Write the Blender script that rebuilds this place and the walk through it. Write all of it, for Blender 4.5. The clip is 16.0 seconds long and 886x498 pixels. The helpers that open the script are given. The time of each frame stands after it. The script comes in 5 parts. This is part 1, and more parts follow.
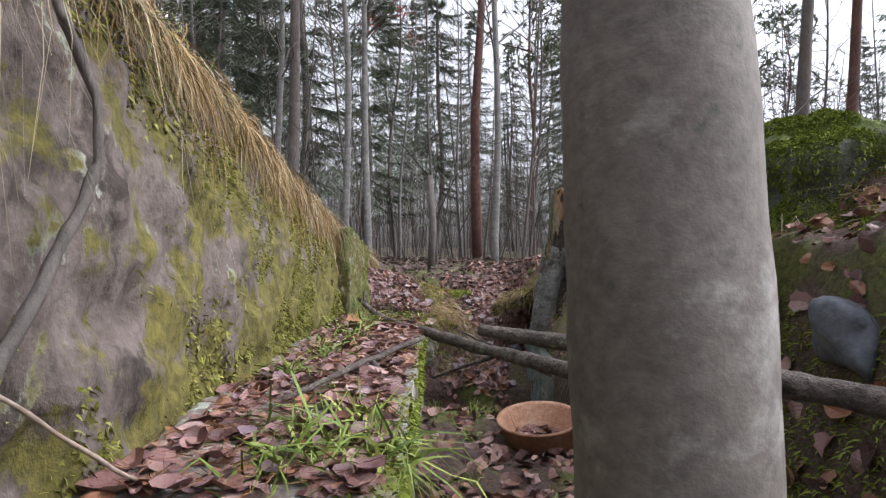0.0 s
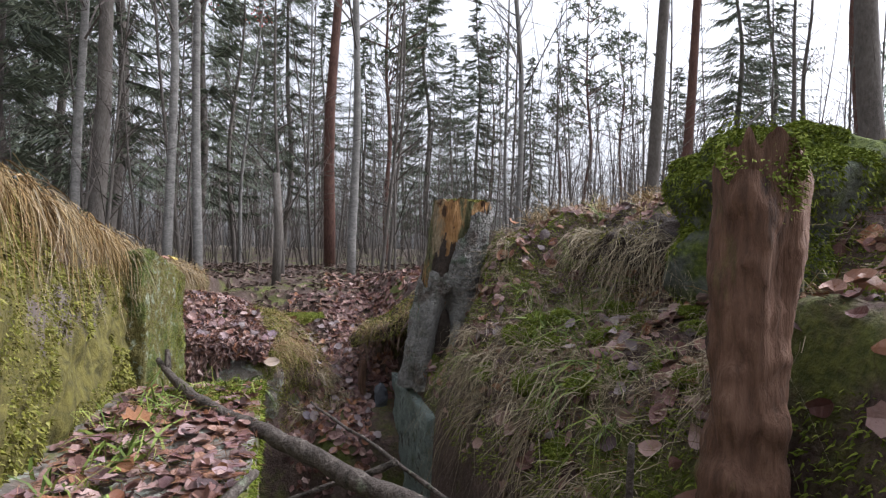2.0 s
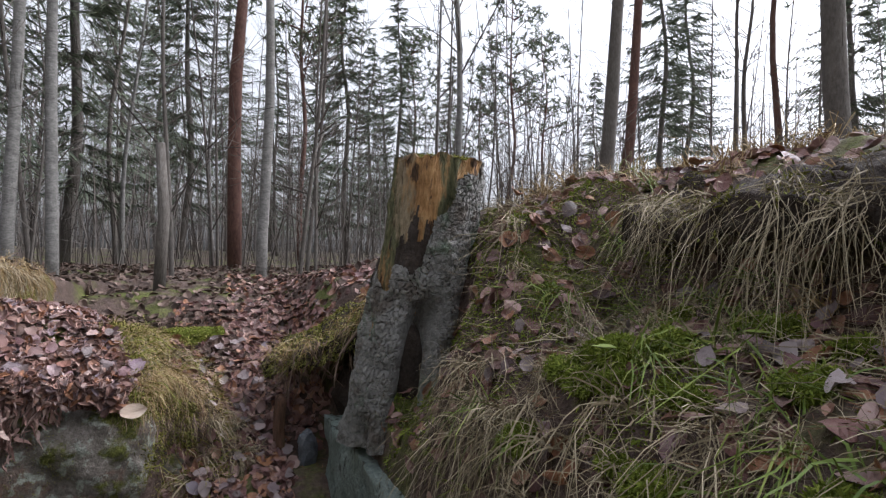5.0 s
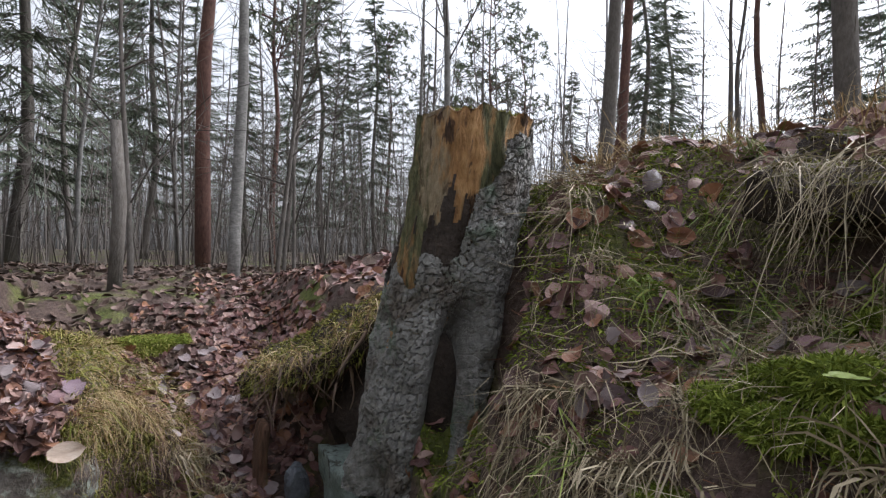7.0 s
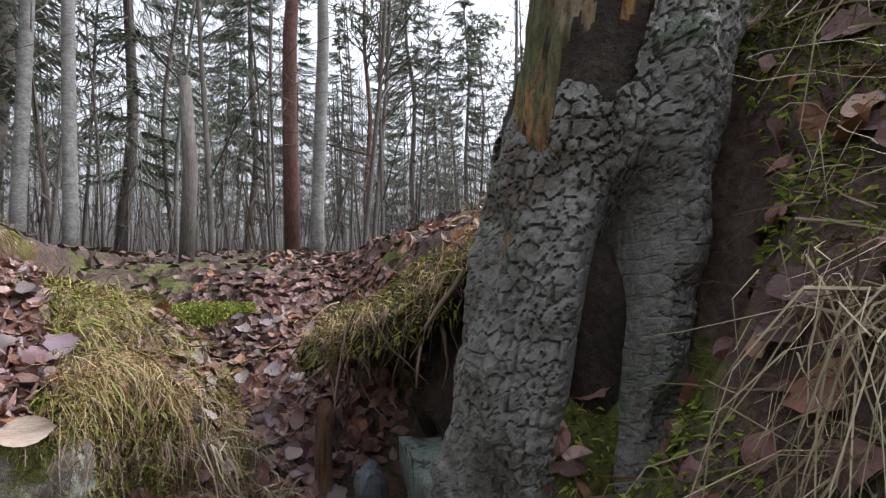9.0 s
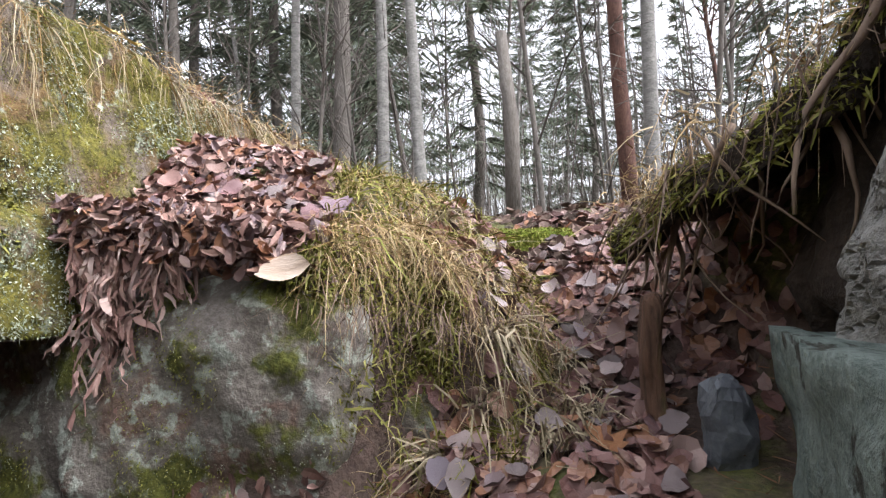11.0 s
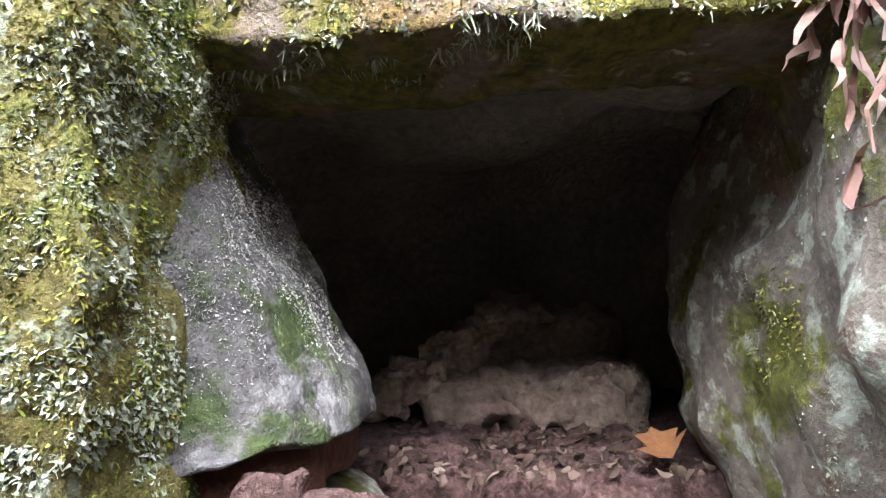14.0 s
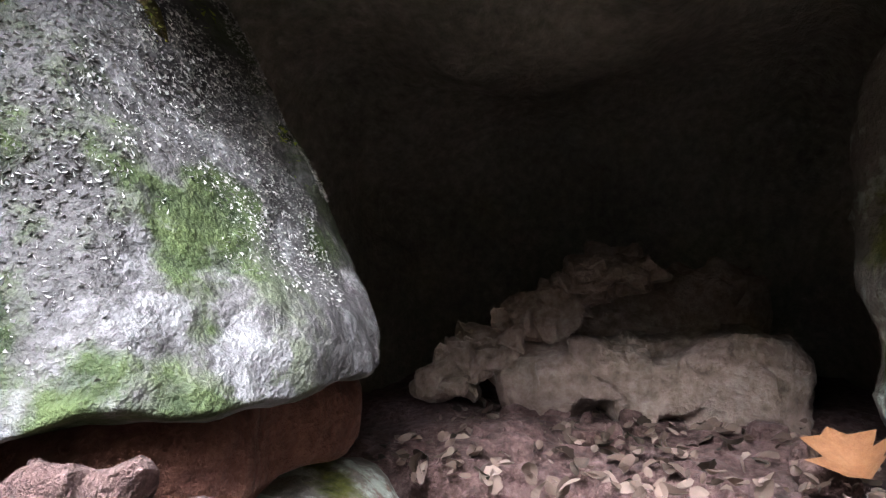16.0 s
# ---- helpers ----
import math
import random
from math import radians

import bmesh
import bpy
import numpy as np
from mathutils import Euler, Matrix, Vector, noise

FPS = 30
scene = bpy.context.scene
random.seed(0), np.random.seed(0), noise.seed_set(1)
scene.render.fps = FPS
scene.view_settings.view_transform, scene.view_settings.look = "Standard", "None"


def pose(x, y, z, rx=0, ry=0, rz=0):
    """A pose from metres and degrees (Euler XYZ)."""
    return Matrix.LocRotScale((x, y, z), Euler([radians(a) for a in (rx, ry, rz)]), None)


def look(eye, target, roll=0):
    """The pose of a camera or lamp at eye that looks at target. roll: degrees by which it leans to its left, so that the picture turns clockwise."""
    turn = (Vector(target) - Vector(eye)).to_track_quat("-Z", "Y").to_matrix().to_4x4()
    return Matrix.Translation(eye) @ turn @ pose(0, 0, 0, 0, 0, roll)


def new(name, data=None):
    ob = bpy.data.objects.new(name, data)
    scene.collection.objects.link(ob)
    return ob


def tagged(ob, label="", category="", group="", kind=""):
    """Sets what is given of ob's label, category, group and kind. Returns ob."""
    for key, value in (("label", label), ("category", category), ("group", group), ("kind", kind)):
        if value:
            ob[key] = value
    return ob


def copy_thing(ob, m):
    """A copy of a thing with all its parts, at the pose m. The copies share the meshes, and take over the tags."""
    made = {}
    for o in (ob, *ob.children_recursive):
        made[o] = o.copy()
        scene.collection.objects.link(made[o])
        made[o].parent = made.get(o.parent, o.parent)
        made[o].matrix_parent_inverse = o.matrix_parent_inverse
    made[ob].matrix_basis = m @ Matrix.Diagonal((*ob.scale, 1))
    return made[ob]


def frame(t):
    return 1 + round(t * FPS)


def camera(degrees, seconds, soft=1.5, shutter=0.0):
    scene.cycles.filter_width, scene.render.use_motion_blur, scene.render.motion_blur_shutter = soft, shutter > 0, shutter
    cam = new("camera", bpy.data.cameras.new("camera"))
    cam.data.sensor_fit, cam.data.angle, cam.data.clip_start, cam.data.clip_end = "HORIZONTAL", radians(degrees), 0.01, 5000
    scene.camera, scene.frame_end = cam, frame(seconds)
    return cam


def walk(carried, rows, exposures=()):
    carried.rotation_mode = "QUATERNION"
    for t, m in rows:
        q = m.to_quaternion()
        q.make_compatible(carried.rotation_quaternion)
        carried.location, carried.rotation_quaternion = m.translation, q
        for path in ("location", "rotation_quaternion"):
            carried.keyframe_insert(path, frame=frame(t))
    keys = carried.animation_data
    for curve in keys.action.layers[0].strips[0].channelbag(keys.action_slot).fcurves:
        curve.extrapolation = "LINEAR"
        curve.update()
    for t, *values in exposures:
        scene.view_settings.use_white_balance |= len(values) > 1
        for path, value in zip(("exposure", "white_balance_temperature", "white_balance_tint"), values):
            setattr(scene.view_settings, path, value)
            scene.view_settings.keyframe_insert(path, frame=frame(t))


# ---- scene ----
cam = camera(75.9, 16.0, soft=1.3)
METRES, EYE, TILT, LEAN, TURN = 6.0, 1.125, 0.0, 0.0, 0.0
ROWS = [
    (0.0, 0.0, 0.0, 0.0, -0.0, 0.0, -0.0),
    (0.5, -0.0122, 0.0391, 0.01, -2.94, 0.03, 0.09),
    (1.0, -0.0105, 0.0826, 0.0171, -6.19, 0.04, -0.25),
    (1.5, -0.006, 0.1149, 0.021, -11.2, 0.11, -0.71),
    (2.0, -0.0022, 0.1611, 0.0263, -15.08, 0.06, -1.0),
    (2.5, 0.001, 0.2062, 0.0279, -16.53, 0.05, -0.97),
    (3.0, 0.006, 0.2468, 0.0298, -17.81, 0.05, -0.95),
    (3.5, 0.0091, 0.2835, 0.0275, -18.22, 0.09, -0.94),
    (4.0, 0.0155, 0.3229, 0.0271, -19.65, 0.11, -0.99),
    (4.5, 0.0164, 0.3544, 0.0162, -22.02, 0.4, -1.08),
    (7.0, 0.023, 0.4865, 0.0019, -26.59, 0.8, -1.03),
    (7.5, 0.0242, 0.519, -0.0071, -27.28, 0.78, -1.07),
    (8.0, 0.0361, 0.5604, -0.016, -27.31, 0.74, -1.08),
    (10.5, 0.0883, 0.665, -0.1026, 10.4, 2.75, 2.52),
    (11.0, 0.0863, 0.696, -0.1161, 17.34, 3.16, 2.75),
    (11.5, 0.0735, 0.7234, -0.1253, 32.52, 3.97, 3.25),
    (12.0, 0.057, 0.7475, -0.1377, 51.01, 5.07, 3.53),
    (12.5, 0.0396, 0.7703, -0.1494, 68.99, 5.78, 3.02),
    (13.0, 0.0164, 0.7904, -0.1599, 81.83, 6.36, 2.56),
    (13.5, -0.0101, 0.8015, -0.169, 88.81, 6.61, 2.43),
    (14.0, -0.0303, 0.8128, -0.1827, 95.64, 6.86, 2.19),
    (14.5, -0.0518, 0.8177, -0.1908, 100.88, 6.93, 1.81),
    (15.0, -0.0693, 0.8157, -0.1939, 103.84, 6.94, 1.52),
    (15.5, -0.0789, 0.8163, -0.1969, 105.99, 6.58, 1.22),
    (16.0, -0.0872, 0.8196, -0.1951, 107.04, 6.17, 1.15),
]
walk(cam, [(t, pose(0, 0, EYE, TILT, LEAN, TURN) @ pose(METRES * x, METRES * y, METRES * z, 90 + pitch, roll, yaw)) for t, x, y, z, yaw, pitch, roll in ROWS],
     exposures=[(0.0, 0.74, 6000, 14), (1.0, 0.86, 6000, 14), (2.6, 0.6, 6000, 14), (8.2, 0.63, 6000, 12), (10.3, 1.42, 6100, 12), (11.2, 1.5, 6150, 13), (11.8, 1.45, 6150, 14), (12.5, 2.1, 6200, 14), (13.5, 2.6, 6100, 12), (14.5, 3.4, 6000, 11), (16.0, 3.5, 5900, 11)])

# ---- light: an overcast late-autumn sky ----
world = bpy.data.worlds.new("overcast_sky")
scene.world = world
world.use_nodes = True
wn = world.node_tree.nodes
sky = wn.new("ShaderNodeTexSky")
sky.sky_type, sky.sun_disc = "NISHITA", False
sky.sun_elevation, sky.sun_rotation = radians(40), radians(93)
sky.dust_density, sky.ozone_density = 4.0, 1.0
grey = wn.new("ShaderNodeHueSaturation")
grey.inputs["Saturation"].default_value = 0.12
world.node_tree.links.new(sky.outputs[0], grey.inputs["Color"])
# cloud cover: brighter overhead than at the skyline
where = wn.new("ShaderNodeTexCoord")
height = wn.new("ShaderNodeSeparateXYZ")
rise = wn.new("ShaderNodeMapRange")
rise.inputs["To Min"].default_value, rise.inputs["To Max"].default_value = 0.8, 2.6
cover = wn.new("ShaderNodeVectorMath")
cover.operation = "SCALE"
world.node_tree.links.new(where.outputs["Generated"], height.inputs[0])
world.node_tree.links.new(height.outputs[2], rise.inputs["Value"])
world.node_tree.links.new(grey.outputs[0], cover.inputs[0])
world.node_tree.links.new(rise.outputs[0], cover.inputs["Scale"])
world.node_tree.links.new(cover.outputs[0], wn["Background"].inputs["Color"])
wn["Background"].inputs["Strength"].default_value = 0.15
sun_data = bpy.data.lights.new("sun", "SUN")
sun_data.energy, sun_data.angle, sun_data.color = 0.7, radians(50), (1.0, 0.98, 0.96)
sun = new("sun", sun_data)
sun.matrix_world = look((0, 0, 0), (-math.sin(radians(93)) * 0.77, -math.cos(radians(93)) * 0.77, -0.64))


# ---- numeric tools ----
def lattice(ix, iy, iz, seed):
    h = (ix.astype(np.int64) * 374761393 + iy.astype(np.int64) * 668265263 + iz.astype(np.int64) * 2147483647 + seed * 1274126177) & 0xFFFFFFFF
    h = ((h ^ (h >> 13)) * 1274126177) & 0xFFFFFFFF
    return ((h ^ (h >> 16)) & 0xFFFF) / 32767.5 - 1.0


def vnoise(p, f, seed=0):
    """Smooth value noise in -1..1 at points p (N, 3) with f cells a metre."""
    q = np.asarray(p, float) * f
    i = np.floor(q)
    t = q - i
    t = t * t * (3 - 2 * t)
    out = 0
    for dx in (0, 1):
        for dy in (0, 1):
            for dz in (0, 1):
                w = (t[:, 0] if dx else 1 - t[:, 0]) * (t[:, 1] if dy else 1 - t[:, 1]) * (t[:, 2] if dz else 1 - t[:, 2])
                out = out + w * lattice(i[:, 0] + dx, i[:, 1] + dy, i[:, 2] + dz, seed)
    return out


def fbm(p, f, octaves=4, seed=0, gain=0.5):
    out, a = 0, 1.0
    for k in range(octaves):
        out = out + a * vnoise(p, f * 2 ** k, seed + 17 * k)
        a *= gain
    return out


def shake(p, f, amp, octaves=4, seed=0):
    """Points p moved by noise in all three directions."""
    return p + amp * np.stack([fbm(p, f, octaves, seed + 101 * k) for k in range(3)], 1)


def smooth(a, b, x):
    t = np.clip((x - a) / (b - a), 0, 1)
    return t * t * (3 - 2 * t)


def table(x, *pairs):
    return np.interp(x, [a for a, _ in pairs], [b for _, b in pairs])


rng = np.random.default_rng(7)


def mesh(name, verts, faces, material, soft=True):
    me = bpy.data.meshes.new(name)
    me.from_pydata(np.asarray(verts).tolist(), [], faces.tolist() if isinstance(faces, np.ndarray) else faces)
    if soft:
        me.polygons.foreach_set("use_smooth", np.ones(len(me.polygons), bool))
    me.materials.append(material)
    me.update()
    return me


def thing(name, me, label, category, kind="", group=""):
    return tagged(new(name, me), label, category, group, kind)


def part(name, me, parent, label=""):
    ob = tagged(new(name, me), label)
    ob.parent = parent
    return ob


def quads(nu, nv, close=False):
    """Faces of a grid whose point (i, j) is i * nv + j."""
    i, j = np.meshgrid(np.arange(nu - 1), np.arange(nv if close else nv - 1), indexing="ij")
    i, j = i.ravel(), j.ravel()
    k = (j + 1) % nv
    return np.stack([i * nv + j, (i + 1) * nv + j, (i + 1) * nv + k, i * nv + k], 1)


def box_skin(n, m, l, fold):
    """The skin of a box cut into n x m x l cells, in 0..1, carried through fold(points), seams welded."""
    verts, faces, at = [], [], {}

    def put(i, j, k):
        key = (i, j, k)
        if key not in at:
            at[key] = len(verts)
            verts.append((i / n, j / m, k / l))
        return at[key]
    for side in (0, 1):
        for a in range(n):
            for b in range(m):
                q = [put(a, b, side * l), put(a + 1, b, side * l), put(a + 1, b + 1, side * l), put(a, b + 1, side * l)]
                faces.append(q if side else q[::-1])
            for b in range(l):
                q = [put(a, side * m, b), put(a + 1, side * m, b), put(a + 1, side * m, b + 1), put(a, side * m, b + 1)]
                faces.append(q[::-1] if side else q)
        for a in range(m):
            for b in range(l):
                q = [put(side * n, a, b), put(side * n, a + 1, b), put(side * n, a + 1, b + 1), put(side * n, a, b + 1)]
                faces.append(q if side else q[::-1])
    return fold(np.array(verts)), faces


def rounded(u, power):
    """Points of a unit box drawn in to a superellipsoid in -1..1."""
    c = u * 2 - 1
    r = (np.abs(c) ** power).sum(1) ** (1 / power)
    return c * (np.abs(c).max(1) / np.maximum(r, 1e-6))[:, None]


def rock(centre, size, power, f, amp, cells, seed):
    def fold(u):
        p = rounded(u, power) * (np.array(size) / 2) + np.array(centre)
        return shake(p, f, amp, 4, seed)
    return box_skin(*cells, fold)


def tube(path, radii, sides=8, rough=0.0, f=8.0, seed=0, lobes=0.0):
    path, radii = np.asarray(path, float), np.asarray(radii, float)
    d = np.gradient(path, axis=0)
    d /= np.maximum(np.linalg.norm(d, axis=1), 1e-9)[:, None]
    ref = np.where(np.abs(d[:, 2:3]) > 0.9, np.array([[1.0, 0, 0]]), np.array([[0, 0, 1.0]]))
    a = np.cross(d, ref)
    a /= np.linalg.norm(a, axis=1)[:, None]
    b = np.cross(d, a)
    t = np.arange(sides) / sides * 2 * np.pi
    ring = a[:, None] * np.cos(t)[None, :, None] + b[:, None] * np.sin(t)[None, :, None]
    v = (path[:, None] + ring * radii[:, None, None]).reshape(-1, 3)
    if rough:
        v = v + ring.reshape(-1, 3) * (rough * fbm(v, f, 3, seed) * np.repeat(radii, sides))[:, None]
    faces = quads(len(path), sides, True).tolist()
    n = len(v)
    faces += [list(range(sides)), list(range(n - 1, n - 1 - sides, -1))]
    return v, faces


def join(pieces):
    verts, faces, n = [], [], 0
    for v, f in pieces:
        verts.append(np.asarray(v, float))
        faces += [[i + n for i in q] for q in (f.tolist() if isinstance(f, np.ndarray) else f)]
        n += len(v)
    return np.concatenate(verts), faces


def strew(tv, tf, places, ex, ey, ez):
    """Copies of a small template (tv, tf) with the given axes, as one set of points and faces."""
    tv, tf = np.asarray(tv, float), np.asarray(tf)
    n, k = len(places), len(tv)
    v = places[:, None] + tv[None, :, 0:1] * ex[:, None] + tv[None, :, 1:2] * ey[:, None] + tv[None, :, 2:3] * ez[:, None]
    f = tf[None] + (np.arange(n) * k)[:, None, None]
    return v.reshape(-1, 3), f.reshape(-1, tf.shape[1])


def unit(v):
    return v / np.maximum(np.linalg.norm(v, axis=1), 1e-9)[:, None]


def blades(base, way, length, width, droop, segments=4):
    """Ribbons that start at base towards way and bend down."""
    n = len(base)
    s = np.linspace(0, 1, segments + 1)
    way = unit(way)
    side = unit(np.cross(way, rng.normal(size=(n, 3))))
    mid = base[:, None] + way[:, None] * (length[:, None] * s)[:, :, None]
    mid[:, :, 2] -= (droop * length)[:, None] * s[None] ** 2
    w = (width[:, None] * (1 - 0.85 * s[None] ** 1.5))[:, :, None] * side[:, None] / 2
    v = np.stack([mid - w, mid + w], 2).reshape(-1, 3)
    k = (segments + 1) * 2
    one = np.array([[2 * i, 2 * i + 1, 2 * i + 3, 2 * i + 2] for i in range(segments)])
    return v, (one[None] + (np.arange(n) * k)[:, None, None]).reshape(-1, 4)


# ---- materials ----
def material(name, stops, scale=6.0, fine=60.0, bump=0.3, rough=0.85, stretch=(1, 1, 1), dist=0.02, island=0.0, top=None, top_scale=3.0, top_cut=(0.48, 0.62), spec=0.3,
             third=None, third_scale=4.0, third_cut=(0.58, 0.66), second=None, second_scale=5.0, second_cut=(0.52, 0.6), each=0.0, foot=None, along=None):
    """A procedural surface: a ramp over coarse and fine noise, two stains over it with shapes of their own, and bump."""
    m = bpy.data.materials.new(name)
    m.use_nodes = True
    nt = m.node_tree
    n, lk = nt.nodes, nt.links
    bsdf = n["Principled BSDF"]
    bsdf.inputs["Roughness"].default_value = rough
    bsdf.inputs["Specular IOR Level"].default_value = spec
    co = n.new("ShaderNodeTexCoord")
    mp = n.new("ShaderNodeMapping")
    mp.inputs["Scale"].default_value = stretch
    lk.new(co.outputs["Object"], mp.inputs["Vector"])

    def noise_tex(s, detail, vec=None):
        t = n.new("ShaderNodeTexNoise")
        t.inputs["Scale"].default_value, t.inputs["Detail"].default_value, t.inputs["Roughness"].default_value = s, detail, 0.65
        lk.new(vec or mp.outputs[0], t.inputs["Vector"])
        return t.outputs["Fac"]
    coarse, grain = noise_tex(scale, 6), noise_tex(fine, 5)
    mix = n.new("ShaderNodeMath")
    mix.operation = "MULTIPLY_ADD"
    mix.inputs[1].default_value = 0.55
    lk.new(grain, mix.inputs[0])
    half = n.new("ShaderNodeMath")
    half.operation = "MULTIPLY"
    half.inputs[1].default_value = 0.45
    lk.new(coarse, half.inputs[0])
    lk.new(half.outputs[0], mix.inputs[2])
    value = mix.outputs[0]
    if island:
        geo = n.new("ShaderNodeNewGeometry")
        add = n.new("ShaderNodeMath")
        add.operation = "MULTIPLY_ADD"
        add.inputs[1].default_value = island
        lk.new(geo.outputs["Random Per Island"], add.inputs[0])
        sc = n.new("ShaderNodeMath")
        sc.operation = "MULTIPLY_ADD"
        sc.inputs[1].default_value, sc.inputs[2].default_value = 1 - island, 0.0
        lk.new(value, sc.inputs[0])
        lk.new(sc.outputs[0], add.inputs[2])
        value = add.outputs[0]
    if each:
        info = n.new("ShaderNodeObjectInfo")
        add = n.new("ShaderNodeMath")
        add.operation = "MULTIPLY_ADD"
        add.inputs[1].default_value = each
        sc = n.new("ShaderNodeMath")
        sc.operation = "MULTIPLY"
        sc.inputs[1].default_value = 1 - each
        lk.new(info.outputs["Random"], add.inputs[0])
        lk.new(value, sc.inputs[0])
        lk.new(sc.outputs[0], add.inputs[2])
        value = add.outputs[0]
    ramp = n.new("ShaderNodeValToRGB")
    el = ramp.color_ramp.elements
    lo, hi = (0.3, 0.7) if not (island or each) else (0.12, 0.9)
    for i, c in enumerate(stops):
        at = lo + (hi - lo) * i / max(1, len(stops) - 1)
        e = el[i] if i < 2 else el.new(at)
        e.position, e.color = at, (*c, 1)
    el[1].position = lo + (hi - lo) / max(1, len(stops) - 1)
    lk.new(value, ramp.inputs[0])
    colour = ramp.outputs[0]
    for stain, s, cut in ((third, third_scale, third_cut), (second, second_scale, second_cut), (top, top_scale, top_cut)):
        if not stain:
            continue
        mask = n.new("ShaderNodeMapRange")
        mask.inputs["From Min"].default_value, mask.inputs["From Max"].default_value = cut
        spread_of = noise_tex(s, 9)
        if foot and stain is top:
            sep = n.new("ShaderNodeSeparateXYZ")
            lk.new(co.outputs["Object"], sep.inputs[0])
            band = n.new("ShaderNodeMapRange")
            band.inputs["From Min"].default_value, band.inputs["From Max"].default_value = foot
            band.inputs["To Min"].default_value, band.inputs["To Max"].default_value = 0.2, 0.0
            lk.new(sep.outputs[2], band.inputs["Value"])
            plus = n.new("ShaderNodeMath")
            lk.new(spread_of, plus.inputs[0])
            lk.new(band.outputs[0], plus.inputs[1])
            spread_of = plus.outputs[0]
        if along and stain is top:
            sep = n.new("ShaderNodeSeparateXYZ")
            lk.new(co.outputs["Object"], sep.inputs[0])
            band = n.new("ShaderNodeMapRange")
            band.inputs["From Min"].default_value, band.inputs["From Max"].default_value = along
            band.inputs["To Min"].default_value, band.inputs["To Max"].default_value = 0.0, 0.12
            lk.new(sep.outputs[1], band.inputs["Value"])
            plus = n.new("ShaderNodeMath")
            lk.new(spread_of, plus.inputs[0])
            lk.new(band.outputs[0], plus.inputs[1])
            spread_of = plus.outputs[0]
        lk.new(spread_of, mask.inputs["Value"])
        over = n.new("ShaderNodeMix")
        over.data_type = "RGBA"
        tint = n.new("ShaderNodeValToRGB")
        tint.color_ramp.elements[0].color, tint.color_ramp.elements[1].color = (*stain[0], 1), (*stain[1], 1)
        tint.color_ramp.elements[0].position, tint.color_ramp.elements[1].position = 0.35, 0.65
        lk.new(grain, tint.inputs[0])
        lk.new(mask.outputs[0], over.inputs["Factor"])
        lk.new(colour, over.inputs[6])
        lk.new(tint.outputs[0], over.inputs[7])
        colour = over.outputs[2]
    lk.new(colour, bsdf.inputs["Base Color"])
    if bump:
        b = n.new("ShaderNodeBump")
        b.inputs["Strength"].default_value, b.inputs["Distance"].default_value = bump, dist
        lk.new(grain, b.inputs["Height"])
        lk.new(b.outputs[0], bsdf.inputs["Normal"])
    return m


MOSS = ((0.045, 0.05, 0.012), (0.14, 0.145, 0.03))
LICHEN = ((0.2, 0.22, 0.175), (0.4, 0.42, 0.36))
m_soil = material("soil_and_litter", [(0.028, 0.019, 0.014), (0.075, 0.05, 0.04), (0.15, 0.107, 0.088)], 5, 45, 0.8, 0.9, top=((0.05, 0.06, 0.014), (0.12, 0.13, 0.03)), top_scale=1.6, top_cut=(0.5, 0.6))
m_wall = material("weathered_concrete", third=((0.025, 0.02, 0.016), (0.07, 0.055, 0.045)), third_scale=7, third_cut=(0.53, 0.61), stops=[(0.042, 0.032, 0.026), (0.112, 0.089, 0.077), (0.185, 0.153, 0.136)], scale=6, fine=30, bump=0.7, rough=0.9, dist=0.022, stretch=(1, 1, 0.75), second=((0.16, 0.165, 0.13), (0.3, 0.31, 0.26)), second_scale=11, second_cut=(0.58, 0.62), top=((0.05, 0.043, 0.012), (0.14, 0.122, 0.03)), top_scale=5.5, top_cut=(0.55, 0.6), foot=(0.7, 1.1), along=(1.0, 2.6))
m_wall_moss = material("mossy_concrete", [(0.075, 0.058, 0.045), (0.15, 0.12, 0.098), (0.22, 0.185, 0.16)], 5, 55, 0.8, 0.9, third=((0.07, 0.045, 0.018), (0.16, 0.1, 0.04)), third_scale=5, third_cut=(0.46, 0.56), second=LICHEN, second_scale=15, second_cut=(0.58, 0.63), top=((0.045, 0.042, 0.009), (0.14, 0.125, 0.022)), top_scale=4.5, top_cut=(0.45, 0.53))
m_pillar = material("moss_grown_concrete", [(0.045, 0.038, 0.013), (0.11, 0.095, 0.028), (0.18, 0.16, 0.055)], 6, 60, 1.0, 0.95, second=((0.14, 0.15, 0.1), (0.26, 0.28, 0.2)), second_scale=26, second_cut=(0.54, 0.6), top=((0.04, 0.05, 0.012), (0.1, 0.12, 0.025)), top_scale=6, top_cut=(0.5, 0.58))
m_rock = material("lichened_rock", [(0.07, 0.06, 0.05), (0.15, 0.13, 0.11), (0.24, 0.21, 0.19)], 4, 50, 0.6, 0.85, second=((0.2, 0.215, 0.175), (0.38, 0.4, 0.345)), second_scale=17, second_cut=(0.53, 0.59), third=((0.1, 0.062, 0.045), (0.2, 0.14, 0.11)), third_scale=3.5, third_cut=(0.55, 0.61), top=MOSS, top_scale=4.6, top_cut=(0.52, 0.58))
m_slab = material("green_grey_slab", [(0.07, 0.09, 0.08), (0.17, 0.205, 0.185), (0.27, 0.31, 0.285)], 9, 55, 1.0, 0.8, third=((0.03, 0.03, 0.025), (0.07, 0.07, 0.055)), third_scale=15, third_cut=(0.58, 0.63), stretch=(1, 1, 0.75), top=((0.02, 0.028, 0.01), (0.07, 0.085, 0.03)), top_scale=4, top_cut=(0.55, 0.66))
